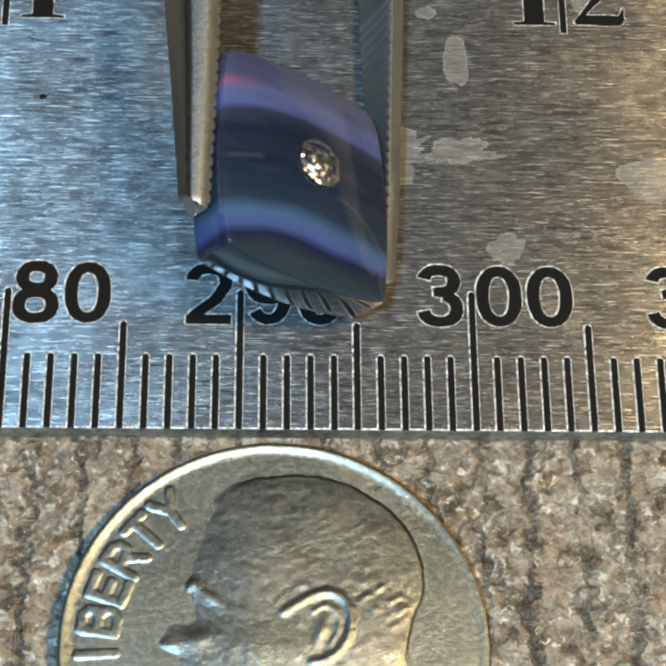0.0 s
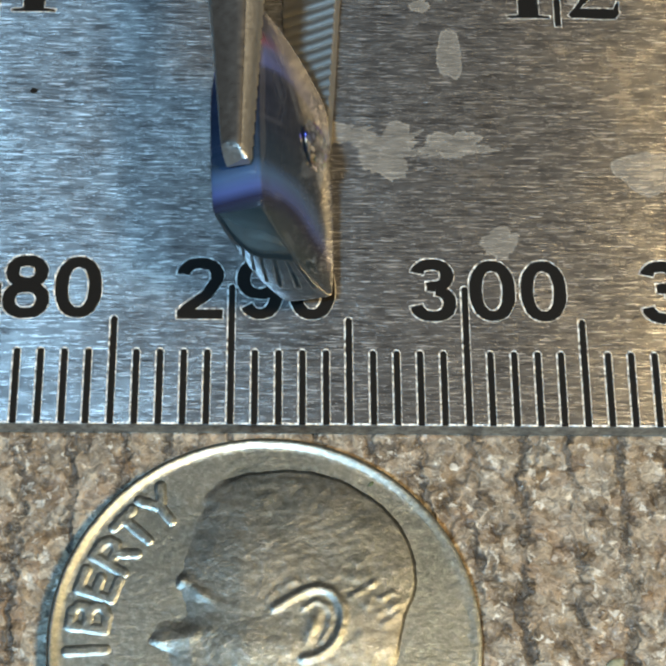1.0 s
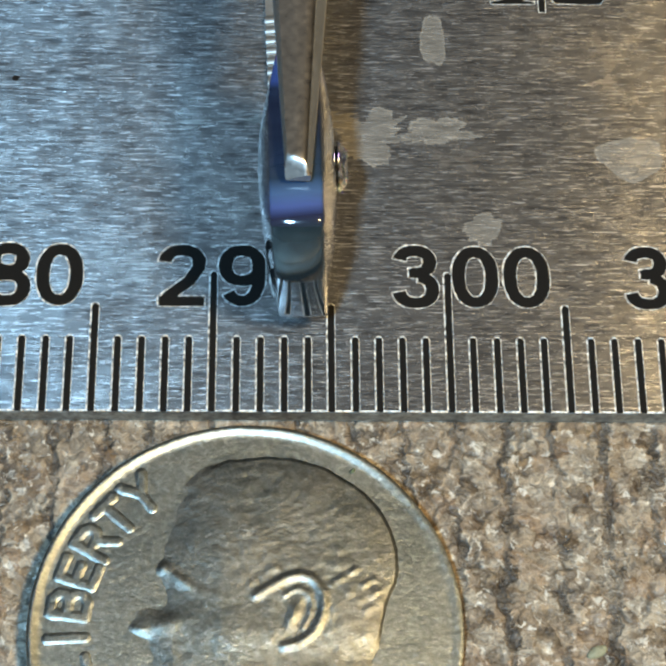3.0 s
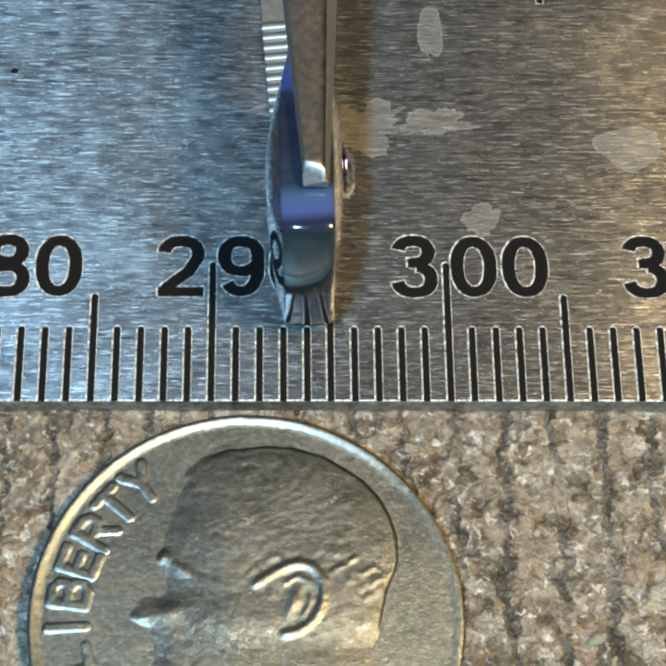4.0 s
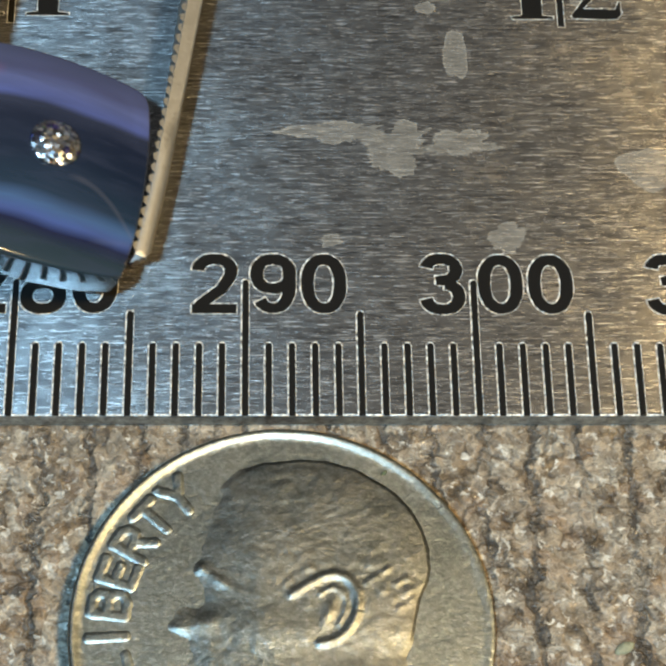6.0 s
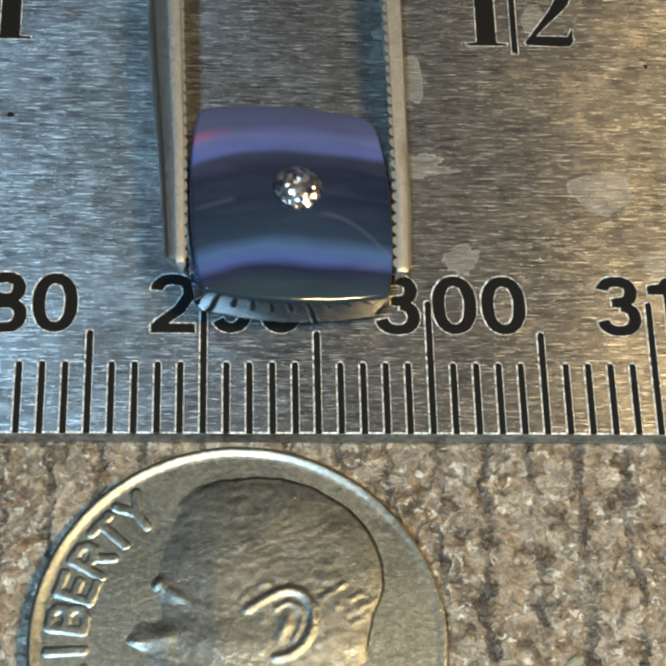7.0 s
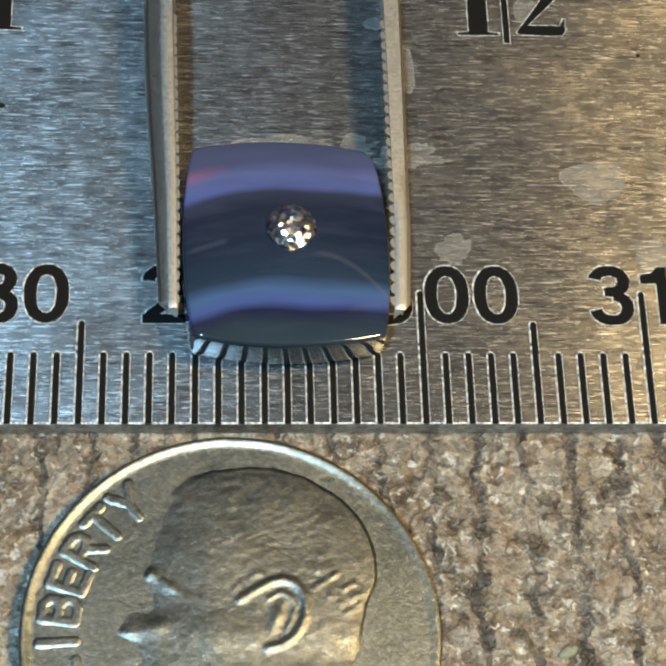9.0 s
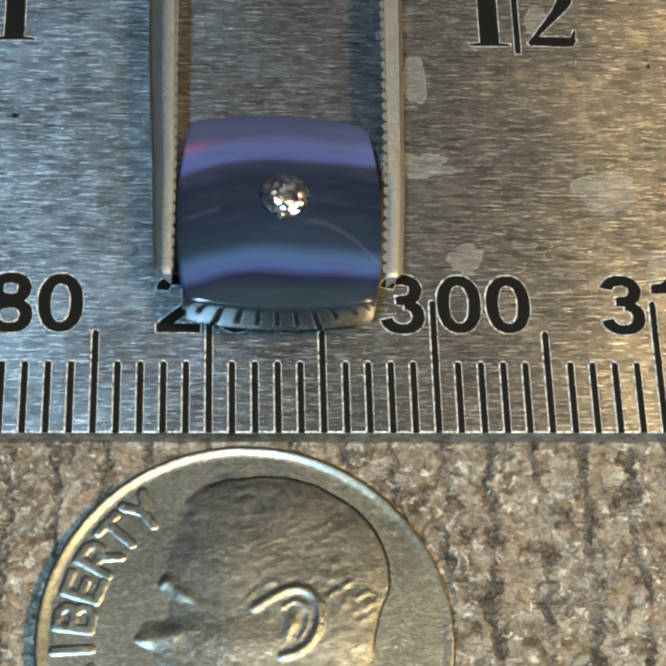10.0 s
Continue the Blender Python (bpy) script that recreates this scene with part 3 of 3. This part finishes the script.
# ---- coin ----
def height_patch(name, u0, u1, v0, v1, step, place, floor, mat, parent, smooth=70):
    """A patch of relief on a fine grid. place(u, v) gives a point; what lies below the floor there is left away."""
    nu, nv = int((u1 - u0) / step) + 1, int((v1 - v0) / step) + 1
    pts, keep = [], []
    for j in range(nv):
        for i in range(nu):
            p, over = place(u0 + i * step, v0 + j * step)
            pts.append(p)
            keep.append(over > floor)
    bm = bmesh.new()
    made = {}

    def vert(k):
        if k not in made:
            made[k] = bm.verts.new(pts[k])
        return made[k]
    for j in range(nv - 1):
        for i in range(nu - 1):
            q = (j * nu + i, j * nu + i + 1, (j + 1) * nu + i + 1, (j + 1) * nu + i)
            if any(keep[k] for k in q):
                bm.faces.new([vert(k) for k in q])
    return part(name, bm, mat, parent, smooth=smooth)


def line_distance(x, y, line):
    """How far (x, y) lies from a line through several points."""
    best = 1e9
    for (ax, ay), (bx, by) in zip(line, line[1:]):
        dx, dy = bx - ax, by - ay
        k = max(0.0, min(1.0, ((x - ax) * dx + (y - ay) * dy) / (dx * dx + dy * dy)))
        best = min(best, math.hypot(x - ax - k * dx, y - ay - k * dy))
    return best


def rounded(pts, times=2):
    """A closed line with its corners cut."""
    for _ in range(times):
        cutpts = []
        for a, b in zip(pts, pts[1:] + pts[:1]):
            cutpts += [(0.75 * a[0] + 0.25 * b[0], 0.75 * a[1] + 0.25 * b[1]), (0.25 * a[0] + 0.75 * b[0], 0.25 * a[1] + 0.75 * b[1])]
        pts = cutpts
    return pts


def inside(x, y, pts):
    hit = False
    for (ax, ay), (bx, by) in zip(pts, pts[1:] + pts[:1]):
        if (ay > y) != (by > y) and x < ax + (y - ay) / (by - ay) * (bx - ax):
            hit = not hit
    return hit


def ease(k):
    k = max(0.0, min(1.0, k))
    return k * k * (3 - 2 * k)


def hump(x, y, cx, cy, rx, ry, turn=0.0):
    c, sn = math.cos(radians(turn)), math.sin(radians(turn))
    u, v = ((x - cx) * c + (y - cy) * sn) / rx, (-(x - cx) * sn + (y - cy) * c) / ry
    return math.exp(-u * u - v * v)


LETTERS = {
    "L": [[(-0.42, 1.5), (-0.42, 0.06), (0.45, 0.06)]],
    "I": [[(0, 0.02), (0, 1.5)]],
    "B": [[(-0.45, 0.05), (-0.45, 1.45), (0.15, 1.45), (0.40, 1.25), (0.40, 0.98), (0.15, 0.80), (-0.45, 0.80)], [(0.15, 0.80), (0.47, 0.58), (0.47, 0.26), (0.15, 0.05), (-0.45, 0.05)]],
    "E": [[(0.45, 0.05), (-0.42, 0.05), (-0.42, 1.45), (0.42, 1.45)], [(-0.42, 0.76), (0.30, 0.76)]],
    "R": [[(-0.45, 0.0), (-0.45, 1.45), (0.15, 1.45), (0.42, 1.24), (0.42, 0.94), (0.15, 0.74), (-0.45, 0.74)], [(0.05, 0.74), (0.50, 0.0)]],
    "T": [[(-0.52, 1.42), (0.52, 1.42)], [(0, 0.0), (0, 1.42)]],
    "Y": [[(-0.52, 1.48), (0, 0.74), (0.52, 1.48)], [(0, 0.74), (0, 0.0)]],
}


def build_coin():
    coin = tagged(new("coin"), "worn silver-coloured coin with raised rim and embossed lettering on stone counter", "coin")
    coin.location = (-3.46 * MM, -9.35 * MM, -1.0 * MM)
    n = 200
    prof = [(0.0, 1.14), (3.0, 1.15), (6.0, 1.13), (8.00, 1.12), (8.14, 1.126), (8.22, 1.148), (8.31, 1.182), (8.40, 1.212), (8.48, 1.222), (8.55, 1.205), (8.595, 1.16), (8.62, 1.06), (8.62, 0.12), (8.54, 0.03), (8.4, 0.0)]
    bm = bmesh.new()
    rings = []
    for r, z in prof[1:]:
        row = []
        for i in range(n):
            a = 2 * math.pi * i / n
            nick = 1 + 0.0016 * noise.noise(Vector((9 * math.cos(a), 9 * math.sin(a), 1.5))) if 8.0 < r < 8.6 else 1.0
            # the rim is lowered on one side to mute its highlight there
            keep = 0.30 + 0.70 * ease((math.cos(a - radians(140)) + 0.45) / 0.9)
            row.append((0.9975 * r * nick * math.cos(a), 0.9975 * r * nick * math.sin(a), 1.12 + (z - 1.12) * keep if z > 1.12 and r > 7.9 else z))
        rings.append(row)
    rows = loft(bm, rings, cap=(False, True))
    c = bm.verts.new((0, 0, prof[0][1]))
    for i in range(n):
        bm.faces.new((c, rows[0][i], rows[0][(i + 1) % n]))
    part("disc", bm, COIN, coin, smooth=40)

    # worn lettering follows the rim, its feet towards the middle
    for k, ch in enumerate("LIBERTY"):
        a = radians(194.5 - k * 11.15)
        turn = Matrix.Rotation(a - math.pi / 2, 4, "Z") @ Matrix.Translation((0, 6.27, 0))

        def letter_point(u, v, ch=ch, turn=turn):
            d = min(line_distance(u, v, line) for line in LETTERS[ch])
            d += 0.025 * noise.noise(Vector((u * 3.0, v * 3.0, ord(ch))))
            up = 0.056 * ease(1.0 - (d - 0.09) / 0.25)
            p = turn @ Vector((u, v, 0))
            return (p.x, p.y, 1.105 + up), up
        height_patch("letter", -0.85, 0.85, -0.3, 1.8, 0.05, letter_point, 0.0, COIN, coin)

    # a simplified head in raised profile with an ear and worn strands on it
    edge = rounded([(-2.8, 6.5), (-1.3, 7.05), (0.5, 7.3), (2.2, 7.2), (3.9, 6.45), (5.35, 5.25), (6.05, 3.7), (6.2, 2.2), (5.6, 0.9), (5.35, -0.6), (5.6, -4.4), (1.5, -7.4), (-2.0, -6.0), (-4.2, -3.6), (-3.95, -0.7), (-5.15, 0.0), (-4.0, 1.9), (-3.4, 3.9), (-2.95, 5.4)])
    loop = edge + edge[:1]
    helix = [(0.40, 1.28), (0.80, 1.55), (1.18, 1.78), (1.62, 2.02), (2.15, 2.14), (2.60, 2.00), (2.89, 1.71), (3.08, 1.35), (3.11, 0.94), (3.04, 0.50), (2.88, 0.10), (2.65, -0.22), (2.36, -0.50), (1.98, -0.70), (1.55, -0.78)]
    fold = [(1.55, 1.30), (2.05, 1.60), (2.45, 1.40), (2.62, 0.95), (2.52, 0.45), (2.25, 0.0)]
    strands = [((3.45, 1.75), (4.35, 2.35)), ((4.05, 1.35), (5.10, 1.95)), ((4.60, 1.10), (5.35, 1.50)), ((4.75, 0.70), (5.55, 1.18)), ((0.10, 1.75), (1.10, 2.35)), ((0.75, 2.25), (1.75, 2.62)), ((3.55, 2.45), (4.75, 2.95))]

    def head_point(x, y):
        d = line_distance(x, y, loop) * (1 if inside(x, y, edge) else -1)
        d += 0.05 * noise.noise(Vector((x * 1.7, y * 1.7, 6.0)))
        crisp = ease((x + 2.8) / 2.2) * ease((y + 1.5) / 1.5)
        step = (0.018 + 0.075 * crisp) * ease(d / (0.80 - 0.66 * crisp))
        rise = step + 0.165 * (1 - math.exp(-max(0.0, d) / 1.4)) * (crisp + (1 - crisp) * ease((d + 0.3) / 1.6))
        deep = ease(d / 0.5)
        fall = 0.034 * noise.noise(Vector((x * 0.42, y * 0.42, 2.0))) + 0.011 * noise.noise(Vector((x * 1.1, y * 1.1, 8.0))) + 0.008 * noise.noise(Vector((x * 2.6, y * 2.6, 5.0))) + 0.003 * noise.noise(Vector((x * 5.0, y * 5.0, 15.0))) + 0.0035 * noise.noise(Vector((x * 7.0 + y * 2.0, y * 9.0, 25.0)))
        # strands sweep back from the front and gather low at the back
        hair = ease((y - 1.7 + 0.35 * max(0.0, x - 2.5)) / 1.0) + ease((x - 3.6) / 0.7)
        along, across = x * 0.87 + y * 0.5, -x * 0.5 + y * 0.87
        bend = noise.noise(Vector((x * 0.35, y * 0.35, 12.0)))
        fall += 0.007 * min(1.0, hair) * noise.noise(Vector((along * 0.9, (across + 1.2 * bend) * 4.0, 3.0)))
        for k, lock in enumerate(strands):
            fall += (0.030 if k < 4 else 0.014) * (0.6 + 1.2 * noise.noise(Vector((x * 2.2, y * 2.2, k)))) * ease(1 - line_distance(x, y, lock) / 0.24)
        # the ear: a raised rim round a hollow with a fold and a lobe in it
        fall -= 0.055 * hump(x, y, 2.15, 0.60, 0.62, 1.15, -18)
        fall += 0.062 * ease(1 - line_distance(x, y, helix) / 0.29)
        fall += 0.028 * ease(1 - line_distance(x, y, fold) / 0.18)
        fall += 0.075 * hump(x, y, 1.88, 0.50, 0.24, 0.60, -22)
        # brow and nose lumps and a hollow along the front
        fall += 0.08 * hump(x, y, -3.42, 2.45, 0.36, 0.26) + 0.06 * hump(x, y, -2.65, 1.95, 0.65, 0.22, -35)
        fall += 0.075 * hump(x, y, -4.35, -0.10, 0.55, 0.27, 8) + 0.05 * hump(x, y, -3.0, 0.15, 0.7, 0.3, 15)
        fall -= 0.09 * hump(x, y, -3.45, 1.15, 0.55, 0.75, 25)
        return (0.9925 * x, 0.9925 * y, 1.115 + rise + fall * deep), rise if d > -0.1 else -1.0
    height_patch("relief", -5.4, 6.6, -7.6, 7.5, 0.065, head_point, 0.0, COIN_BROWN, coin)
    return coin


build_coin()


# ---- crumbs ----
def crumb(name, x, y, z, rx, ry, turn, label, mat):
    """A thin dry flake, a little domed."""
    bm = bmesh.new()
    rings = []
    for f, h in ((1.0, 0.0), (0.96, 0.05), (0.75, 0.11), (0.4, 0.15), (0.1, 0.16)):
        rings.append([(f * rx * math.cos(a) * (1 + 0.12 * math.sin(2 * a + 1)), f * ry * math.sin(a), h) for a in (2 * math.pi * i / 24 for i in range(24))])
    loft(bm, rings)
    ob = part(name, bm, mat, smooth=60)
    ob.matrix_world = pose(x * MM, y * MM, z * MM, 0, 0, turn)
    return tagged(ob, label, "flake", group="crumbs")


crumb("flake", 10.57, -9.96, -1.12, 0.42, 0.24, 25, "small pale green dry flake on the countertop", FLAKE)
crumb("fleck", 0.81, -2.76, 0.135, 0.13, 0.07, 40, "tiny dark green fleck lying on the coin", FLECK)


# ---- the stone with its set diamond ----
def outline(n):
    """The stone's outline seen from the front: a cushion with bowed sides, one point per step of angle."""
    pts = []
    for i in range(n):
        a = 2 * math.pi * (i + 0.5) / n
        c, s = math.cos(a), math.sin(a)
        p = (34.0 if c < 0 else 18.0) if s > 0 else 60.0
        r = (abs(c / (4.60 if c > 0 else 4.42)) ** p + abs(s / (5.34 if s > 0 else 4.75)) ** p) ** (-1 / p)
        x, y = r * c, r * s
        pts.append((x * (1 - 0.085 * (y / 4.8) ** 2), y * (1 - (0.078 if y > 0 else 0.10) * (x / 4.4) ** 2)))
    return pts


def drawn_in(x, y, z):
    """The lower edge is cut back on a slant towards the front, where it runs straighter."""
    k = min(1.0, max(0.0, (z + 0.7) / 1.6)) * -0.10
    if y > -3.3:
        return y
    lift = 0.15 * min(1.0, max(0.0, (z + 0.6) / 1.5)) * max(0.0, 1 - (x / 4.5) ** 2) * (-3.3 - y) / 1.45
    return -3.3 + (y + 3.3) * (1 - k) + lift


def slim(y, z):
    """The back curves forward towards the top."""
    return z if z > 0 or y < 0.5 else z * (1 - 0.80 * min(1.0, (y - 0.5) / 4.6) ** 1.6)


def build_stone():
    n = 192
    ring = outline(n)
    gx, gy, gr = 0.25, 0.62, 1.05
    hole = [(gx + gr * math.cos(2 * math.pi * i / n), gy + gr * math.sin(2 * math.pi * i / n)) for i in range(n)]
    edge, front, back = 1.0, 0.57, 0.62

    def dome(f):
        return 1 - f * f
    rings = []
    for f in (0.15, 0.35, 0.55, 0.75, 0.9, 0.985):
        rings.append([(x * f, y * f, slim(y * f, -edge - back * dome(f))) for x, y in ring])
    for f, z in ((0.988, -edge), (0.994, -edge + 0.07), (1.0015, -0.45), (1.004, 0.0), (1.0015, 0.45), (0.996, edge - 0.15), (0.9925, edge - 0.085), (0.986, edge - 0.040), (0.977, edge - 0.008), (0.966, edge + 0.012)):
        rings.append([(x * f, drawn_in(x * f, y * f, z), slim(y * f, z)) for x, y in ring])
    for k in range(1, 11):
        u = k / 10
        row = []
        for (x, y), (hx, hy) in zip(ring, hole):
            px, py = x * 0.94 * (1 - u) + hx * u, drawn_in(x * 0.94, y * 0.94, edge) * (1 - u) + hy * u
            q = (abs(px / 4.40) ** 3 + abs(py / (4.9 if py > 0 else 4.3)) ** 3) ** (1 / 3)
            row.append((px, py, edge + front * dome(min(1, q))))
        rings.append(row)
    top = edge + front
    rings.append([(gx + (x - gx) * 0.93, gy + (y - gy) * 0.93, top - 0.10) for x, y in hole])
    rings.append([(gx + (x - gx) * 0.10, gy + (y - gy) * 0.10, top - 0.72) for x, y in hole])
    bm = bmesh.new()
    loft(bm, rings)
    stone = part("gemstone", bm, STONE, None, smooth=28)
    tagged(stone, "banded violet and slate-blue polished gemstone held in steel tweezers", "gemstone")
    # a round brilliant
    b = bmesh.new()
    R = 1.08

    def circle(r, z, count, turn=0.0):
        return [b.verts.new((r * math.cos(2 * math.pi * (i + turn) / count), r * math.sin(2 * math.pi * (i + turn) / count), z)) for i in range(count)]
    table = circle(R * 0.56, 0.36, 8, 0.5)
    star = circle(R * 0.78, 0.235, 8, 0.0)
    girdle = circle(R, 0.03, 16, 0.0)
    lower = circle(R, -0.03, 16, 0.0)
    pav = circle(R * 0.26, -0.70, 8, 0.0)
    culet = b.verts.new((0, 0, -0.92))
    b.faces.new(table)
    for i in range(8):
        j = (i + 1) % 8
        b.faces.new((table[i - 1], table[i], star[i]))
        b.faces.new((table[i], star[j], girdle[(2 * i + 1) % 16], star[i]))
        b.faces.new((star[i], girdle[(2 * i + 1) % 16], girdle[2 * i]))
        b.faces.new((star[i], girdle[2 * i], girdle[2 * i - 1]))
        b.faces.new((lower[2 * i], lower[(2 * i + 1) % 16], pav[i]))
        b.faces.new((lower[2 * i - 1], lower[2 * i], pav[i]))
        b.faces.new((pav[i], lower[(2 * i + 1) % 16], pav[j], culet))
    for i in range(16):
        b.faces.new((girdle[i], girdle[(i + 1) % 16], lower[(i + 1) % 16], lower[i]))
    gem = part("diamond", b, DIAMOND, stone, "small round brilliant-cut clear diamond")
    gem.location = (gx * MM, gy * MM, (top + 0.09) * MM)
    gem.rotation_euler = (0, 0, 0.3)
    return stone


gemstone = build_stone()


# ---- tweezers ----
def build_tweezers():
    tw = tagged(new("tweezers"), "satin steel tweezers with serrated jaws gripping the gemstone", "tweezers")
    LENGTH = 96.0

    def gap(s):
        # half the opening at a distance s from the tip
        u = s / LENGTH
        return 4.60 + 0.10 * min(1, s / 12) - 4.2 * max(0.0, (u - 0.25) / 0.75) ** 1.6

    def spring(s, side):
        # one arm bows out a little more
        return 0.12 + 0.14 * min(1.0, s / 4.0) if side > 0 else -0.12 * min(1.0, s / 6.0)

    def width(s):
        return min(2.6, 0.50 + 0.072 * s)

    def thick(s):
        return min(1.30, 0.76 + 0.045 * s)
    steps = [0.0, 0.15, 0.3, 0.45, 0.6, 0.75, 1.0, 2, 4, 6, 8, 10, 13, 16, 20, 25, 30, 36, 44, 52, 60, 70, 80, 90, 96]
    tip_y = -2.75
    for side in (-1, 1):
        bm = bmesh.new()
        rings = []
        for s in steps:
            w, t, x = width(s), thick(s) if side < 0 else 0.72 + 0.018 * min(s, 30.0), gap(s) + spring(s, side)
            w *= 0.94 if s == 0.0 else 1.0
            sec = [(0.42 if side > 0 else 0.0, -w * 0.80), (0, w * 0.97), (t * 0.04, w), (t * 0.78, w * 0.99), (t * 0.86, w * 0.95), (t * 0.90, w * 0.80), (t * 0.96, w * 0.62), (t, w * 0.36), (t * 1.04, w * 0.05), (t * 1.02, -w * 0.30), (t * 0.92, -w * 0.62), (t * 0.72, -w * 0.86), (t * 0.62, -w * 0.98), (0.44, -w)]
            if side < 0:
                # this arm is chamfered in front
                sec = [(0, -w * 0.80), (0, w * 0.86), (t * 0.05, w * 0.96), (t * 0.12, w), (t * 0.50, w * 0.96), (t * 0.56, w * 0.93), (t * 0.92, w * 0.58)] + [(t, w * 0.40), (t * 1.03, w * 0.20), (t * 1.04, -w * 0.30), (t * 1.02, -w * 0.82), (t * 0.90, -w * 0.95), (t * 0.62, -w * 0.99), (0.44, -w)]
            if side > 0:
                # this one steps back to a ledge along its outer edge
                sec = sec[:3] + [(t * 0.72, w * 0.99), (t * 0.79, w * 0.94), (t * 0.81, w * 0.52), (t * 0.98, w * 0.44), (t * 1.02, w * 0.30)] + sec[8:]
                sec = [(a, b_ * (1.10 - 0.38 * min(1.0, s / 4.0)) if b_ < 0 else b_) for a, b_ in sec]
            rings.append([(side * (x + min(a, max(0.06, t * (0.36 + 1.45 * s + 0.30 * b_ / w)))), tip_y + s, b_ + 0.0012 * max(0.0, s - 16.0) ** 2) for a, b_ in sec])
        loft(bm, rings)
        arm = part("arm", bm, TWEEZER, tw, smooth=38)
        arm.data.materials.append(POLISHED)
        for f in arm.data.polygons:
            if f.normal.x * side > 0.80:
                f.material_index = 1
        tooth = None
        for k in range(26):
            s = 0.40 + 0.55 * k
            if tooth is None:
                b = bmesh.new()
                w = 0.5
                d = 0.20 if side > 0 else 0.07
                # full height at the front edge, a low ridge across the rest of the jaw
                rows = []
                for z, h, off in ((-0.75 if side > 0 else -0.80, 0.40, 0.42), (0.50, 0.45, 0.10), (0.975, 1.0, 0.0)):
                    off = off if side > 0 else 0.0
                    rows.append([(side * (0.06 + off), -0.245, z)] + [(-side * k * d * h + side * off, y, z) for k, y in ((0.30, -0.215), (0.80, -0.13), (1.0, 0.0), (0.80, 0.13), (0.30, 0.215))] + [(side * (0.06 + off), 0.245, z)])
                loft(b, rows)
                tooth = part("tooth", b, TWEEZER, arm, smooth=50)
                tt = tooth
            else:
                tt = new("tooth", tooth.data)
                tt.parent = arm
            tt.location = (side * (gap(s) + spring(s, side) + 0.01) * MM, (tip_y + s) * MM, 0)
            tt.scale = (1, 1, width(s))
    # the arms meet in a welded end
    part("welded_end", slab(-2.0, 2.0, tip_y + 91.0, tip_y + LENGTH + 6.0, 4.4, 9.9, 0.5, 2), TWEEZER, tw)
    return tw


tweezers = build_tweezers()


# ---- what moves ----
def held(x, y, z, turn, pitch, roll):
    """The pose of what is held: millimetres; degrees about the vertical, of dip, and of roll about the tweezers' axis."""
    return pose(x * MM, y * MM, z * MM) @ pose(0, 0, 0, 0, 0, turn) @ pose(0, 0, 0, pitch) @ pose(0, 0, 0, 0, roll)


def turned(m):
    """Degrees of roll in such a pose."""
    return math.degrees(math.asin(max(-1.0, min(1.0, m.col[2].x))))


def motions():
    rows = [
        (0, held(-2.96, 8.39, 5.26, 1.1, -2.2, 39.0)),
        (0.5, held(-1.47, 8.12, 5.20, 1.6, -4.3, 50.9)),
        (1, held(-3.26, 9.01, 5.85, 0.8, -1.1, 69.0)),
        (1.5, held(-1.14, 8.64, 5.81, 1.4, -0.5, 81.5)),
        (2, held(-1.61, 8.35, 5.79, -0.5, -0.6, 87.5)),
        (3.5, held(-1.48, 7.35, 5.62, 2.1, 0.1, 87.8)),
        (4, held(-1.18, 7.00, 5.66, 1.5, -0.3, 87.7)),
        (4.5, held(-1.62, 7.00, 5.59, -0.9, -0.0, 87.5)),
        (4.8, held(-2.70, 7.15, 5.48, -0.4, 0.0, 73.7)),
        (5, held(-5.39, 7.69, 5.32, 0.8, -1.0, 61.0)),
        (5.2, held(-7.78, 7.51, 5.16, -2.2, -2.1, 54.3)),
        (6.3, held(-14.73, 11.46, 3.47, -9.2, -0.2, 17.6)),
        (6.4, held(-14.80, 12.00, 3.30, -11.0, 1.5, 17.8)),
        (6.5, held(-11.70, 11.12, 3.11, -4.8, 3.9, 18.0)),
        (6.6, held(-9.25, 10.85, 2.85, -2.0, 0.0, 13.8)),
        (6.7, held(-5.42, 10.58, 2.58, -0.0, -4.2, 10.0)),
        (7, held(-1.37, 9.38, 2.17, 1.9, -0.9, 7.5)),
        (7.5, held(0.46, 7.25, 2.39, 1.5, -1.5, -0.2)),
        (8, held(-0.81, 7.98, 2.30, 2.5, -1.2, 4.0)),
        (8.5, held(-1.27, 7.65, 2.32, 1.9, -1.2, 3.1)),
        (9, held(-1.21, 6.89, 2.20, 1.4, 0.4, 3.6)),
        (9.5, held(-0.90, 6.67, 2.41, 1.8, -1.5, 2.9)),
        (10, held(-2.02, 8.88, 2.25, -0.3, -1.8, 1.1)),
    ]
    # the stone settles a little in the grip while it is edge-on: millimetres aside, degrees of roll
    settle = {2: (0.19, 1.5), 3.5: (0.0, -1.0), 4: (0.05, 1.5), 4.5: (0.12, 0.5)}
    walk(gemstone, [(t, pose(settle.get(t, (0, 0))[0] * MM, 0, 0) @ m @ pose(0, 0, 0, 0, settle.get(t, (0, 0))[1])) for t, m in rows])
    # the jaws turn a little further than the stone then: millimetres aside, degrees about the vertical, of roll
    slip = {2: (0, 0, 5.2), 3.5: (-0.20, -2.0, 3.8), 4: (0, 0, 6.0), 4.5: (0, 0, 3.6)}
    grip = []
    for t, m in rows:
        x, turn, roll = slip.get(t, (0, 0, 3.8 * min(1.0, max(0.0, (turned(m) - 45.0) / 25.0))))
        p = m.to_translation()
        about = pose(p.x + x * MM, p.y, p.z) @ pose(0, 0, 0, 0, 0, turn) @ pose(-p.x, -p.y, -p.z)
        grip.append((t, about @ m @ pose(0, 0, 0, 0, roll)))
    walk(tweezers, grip)


motions()
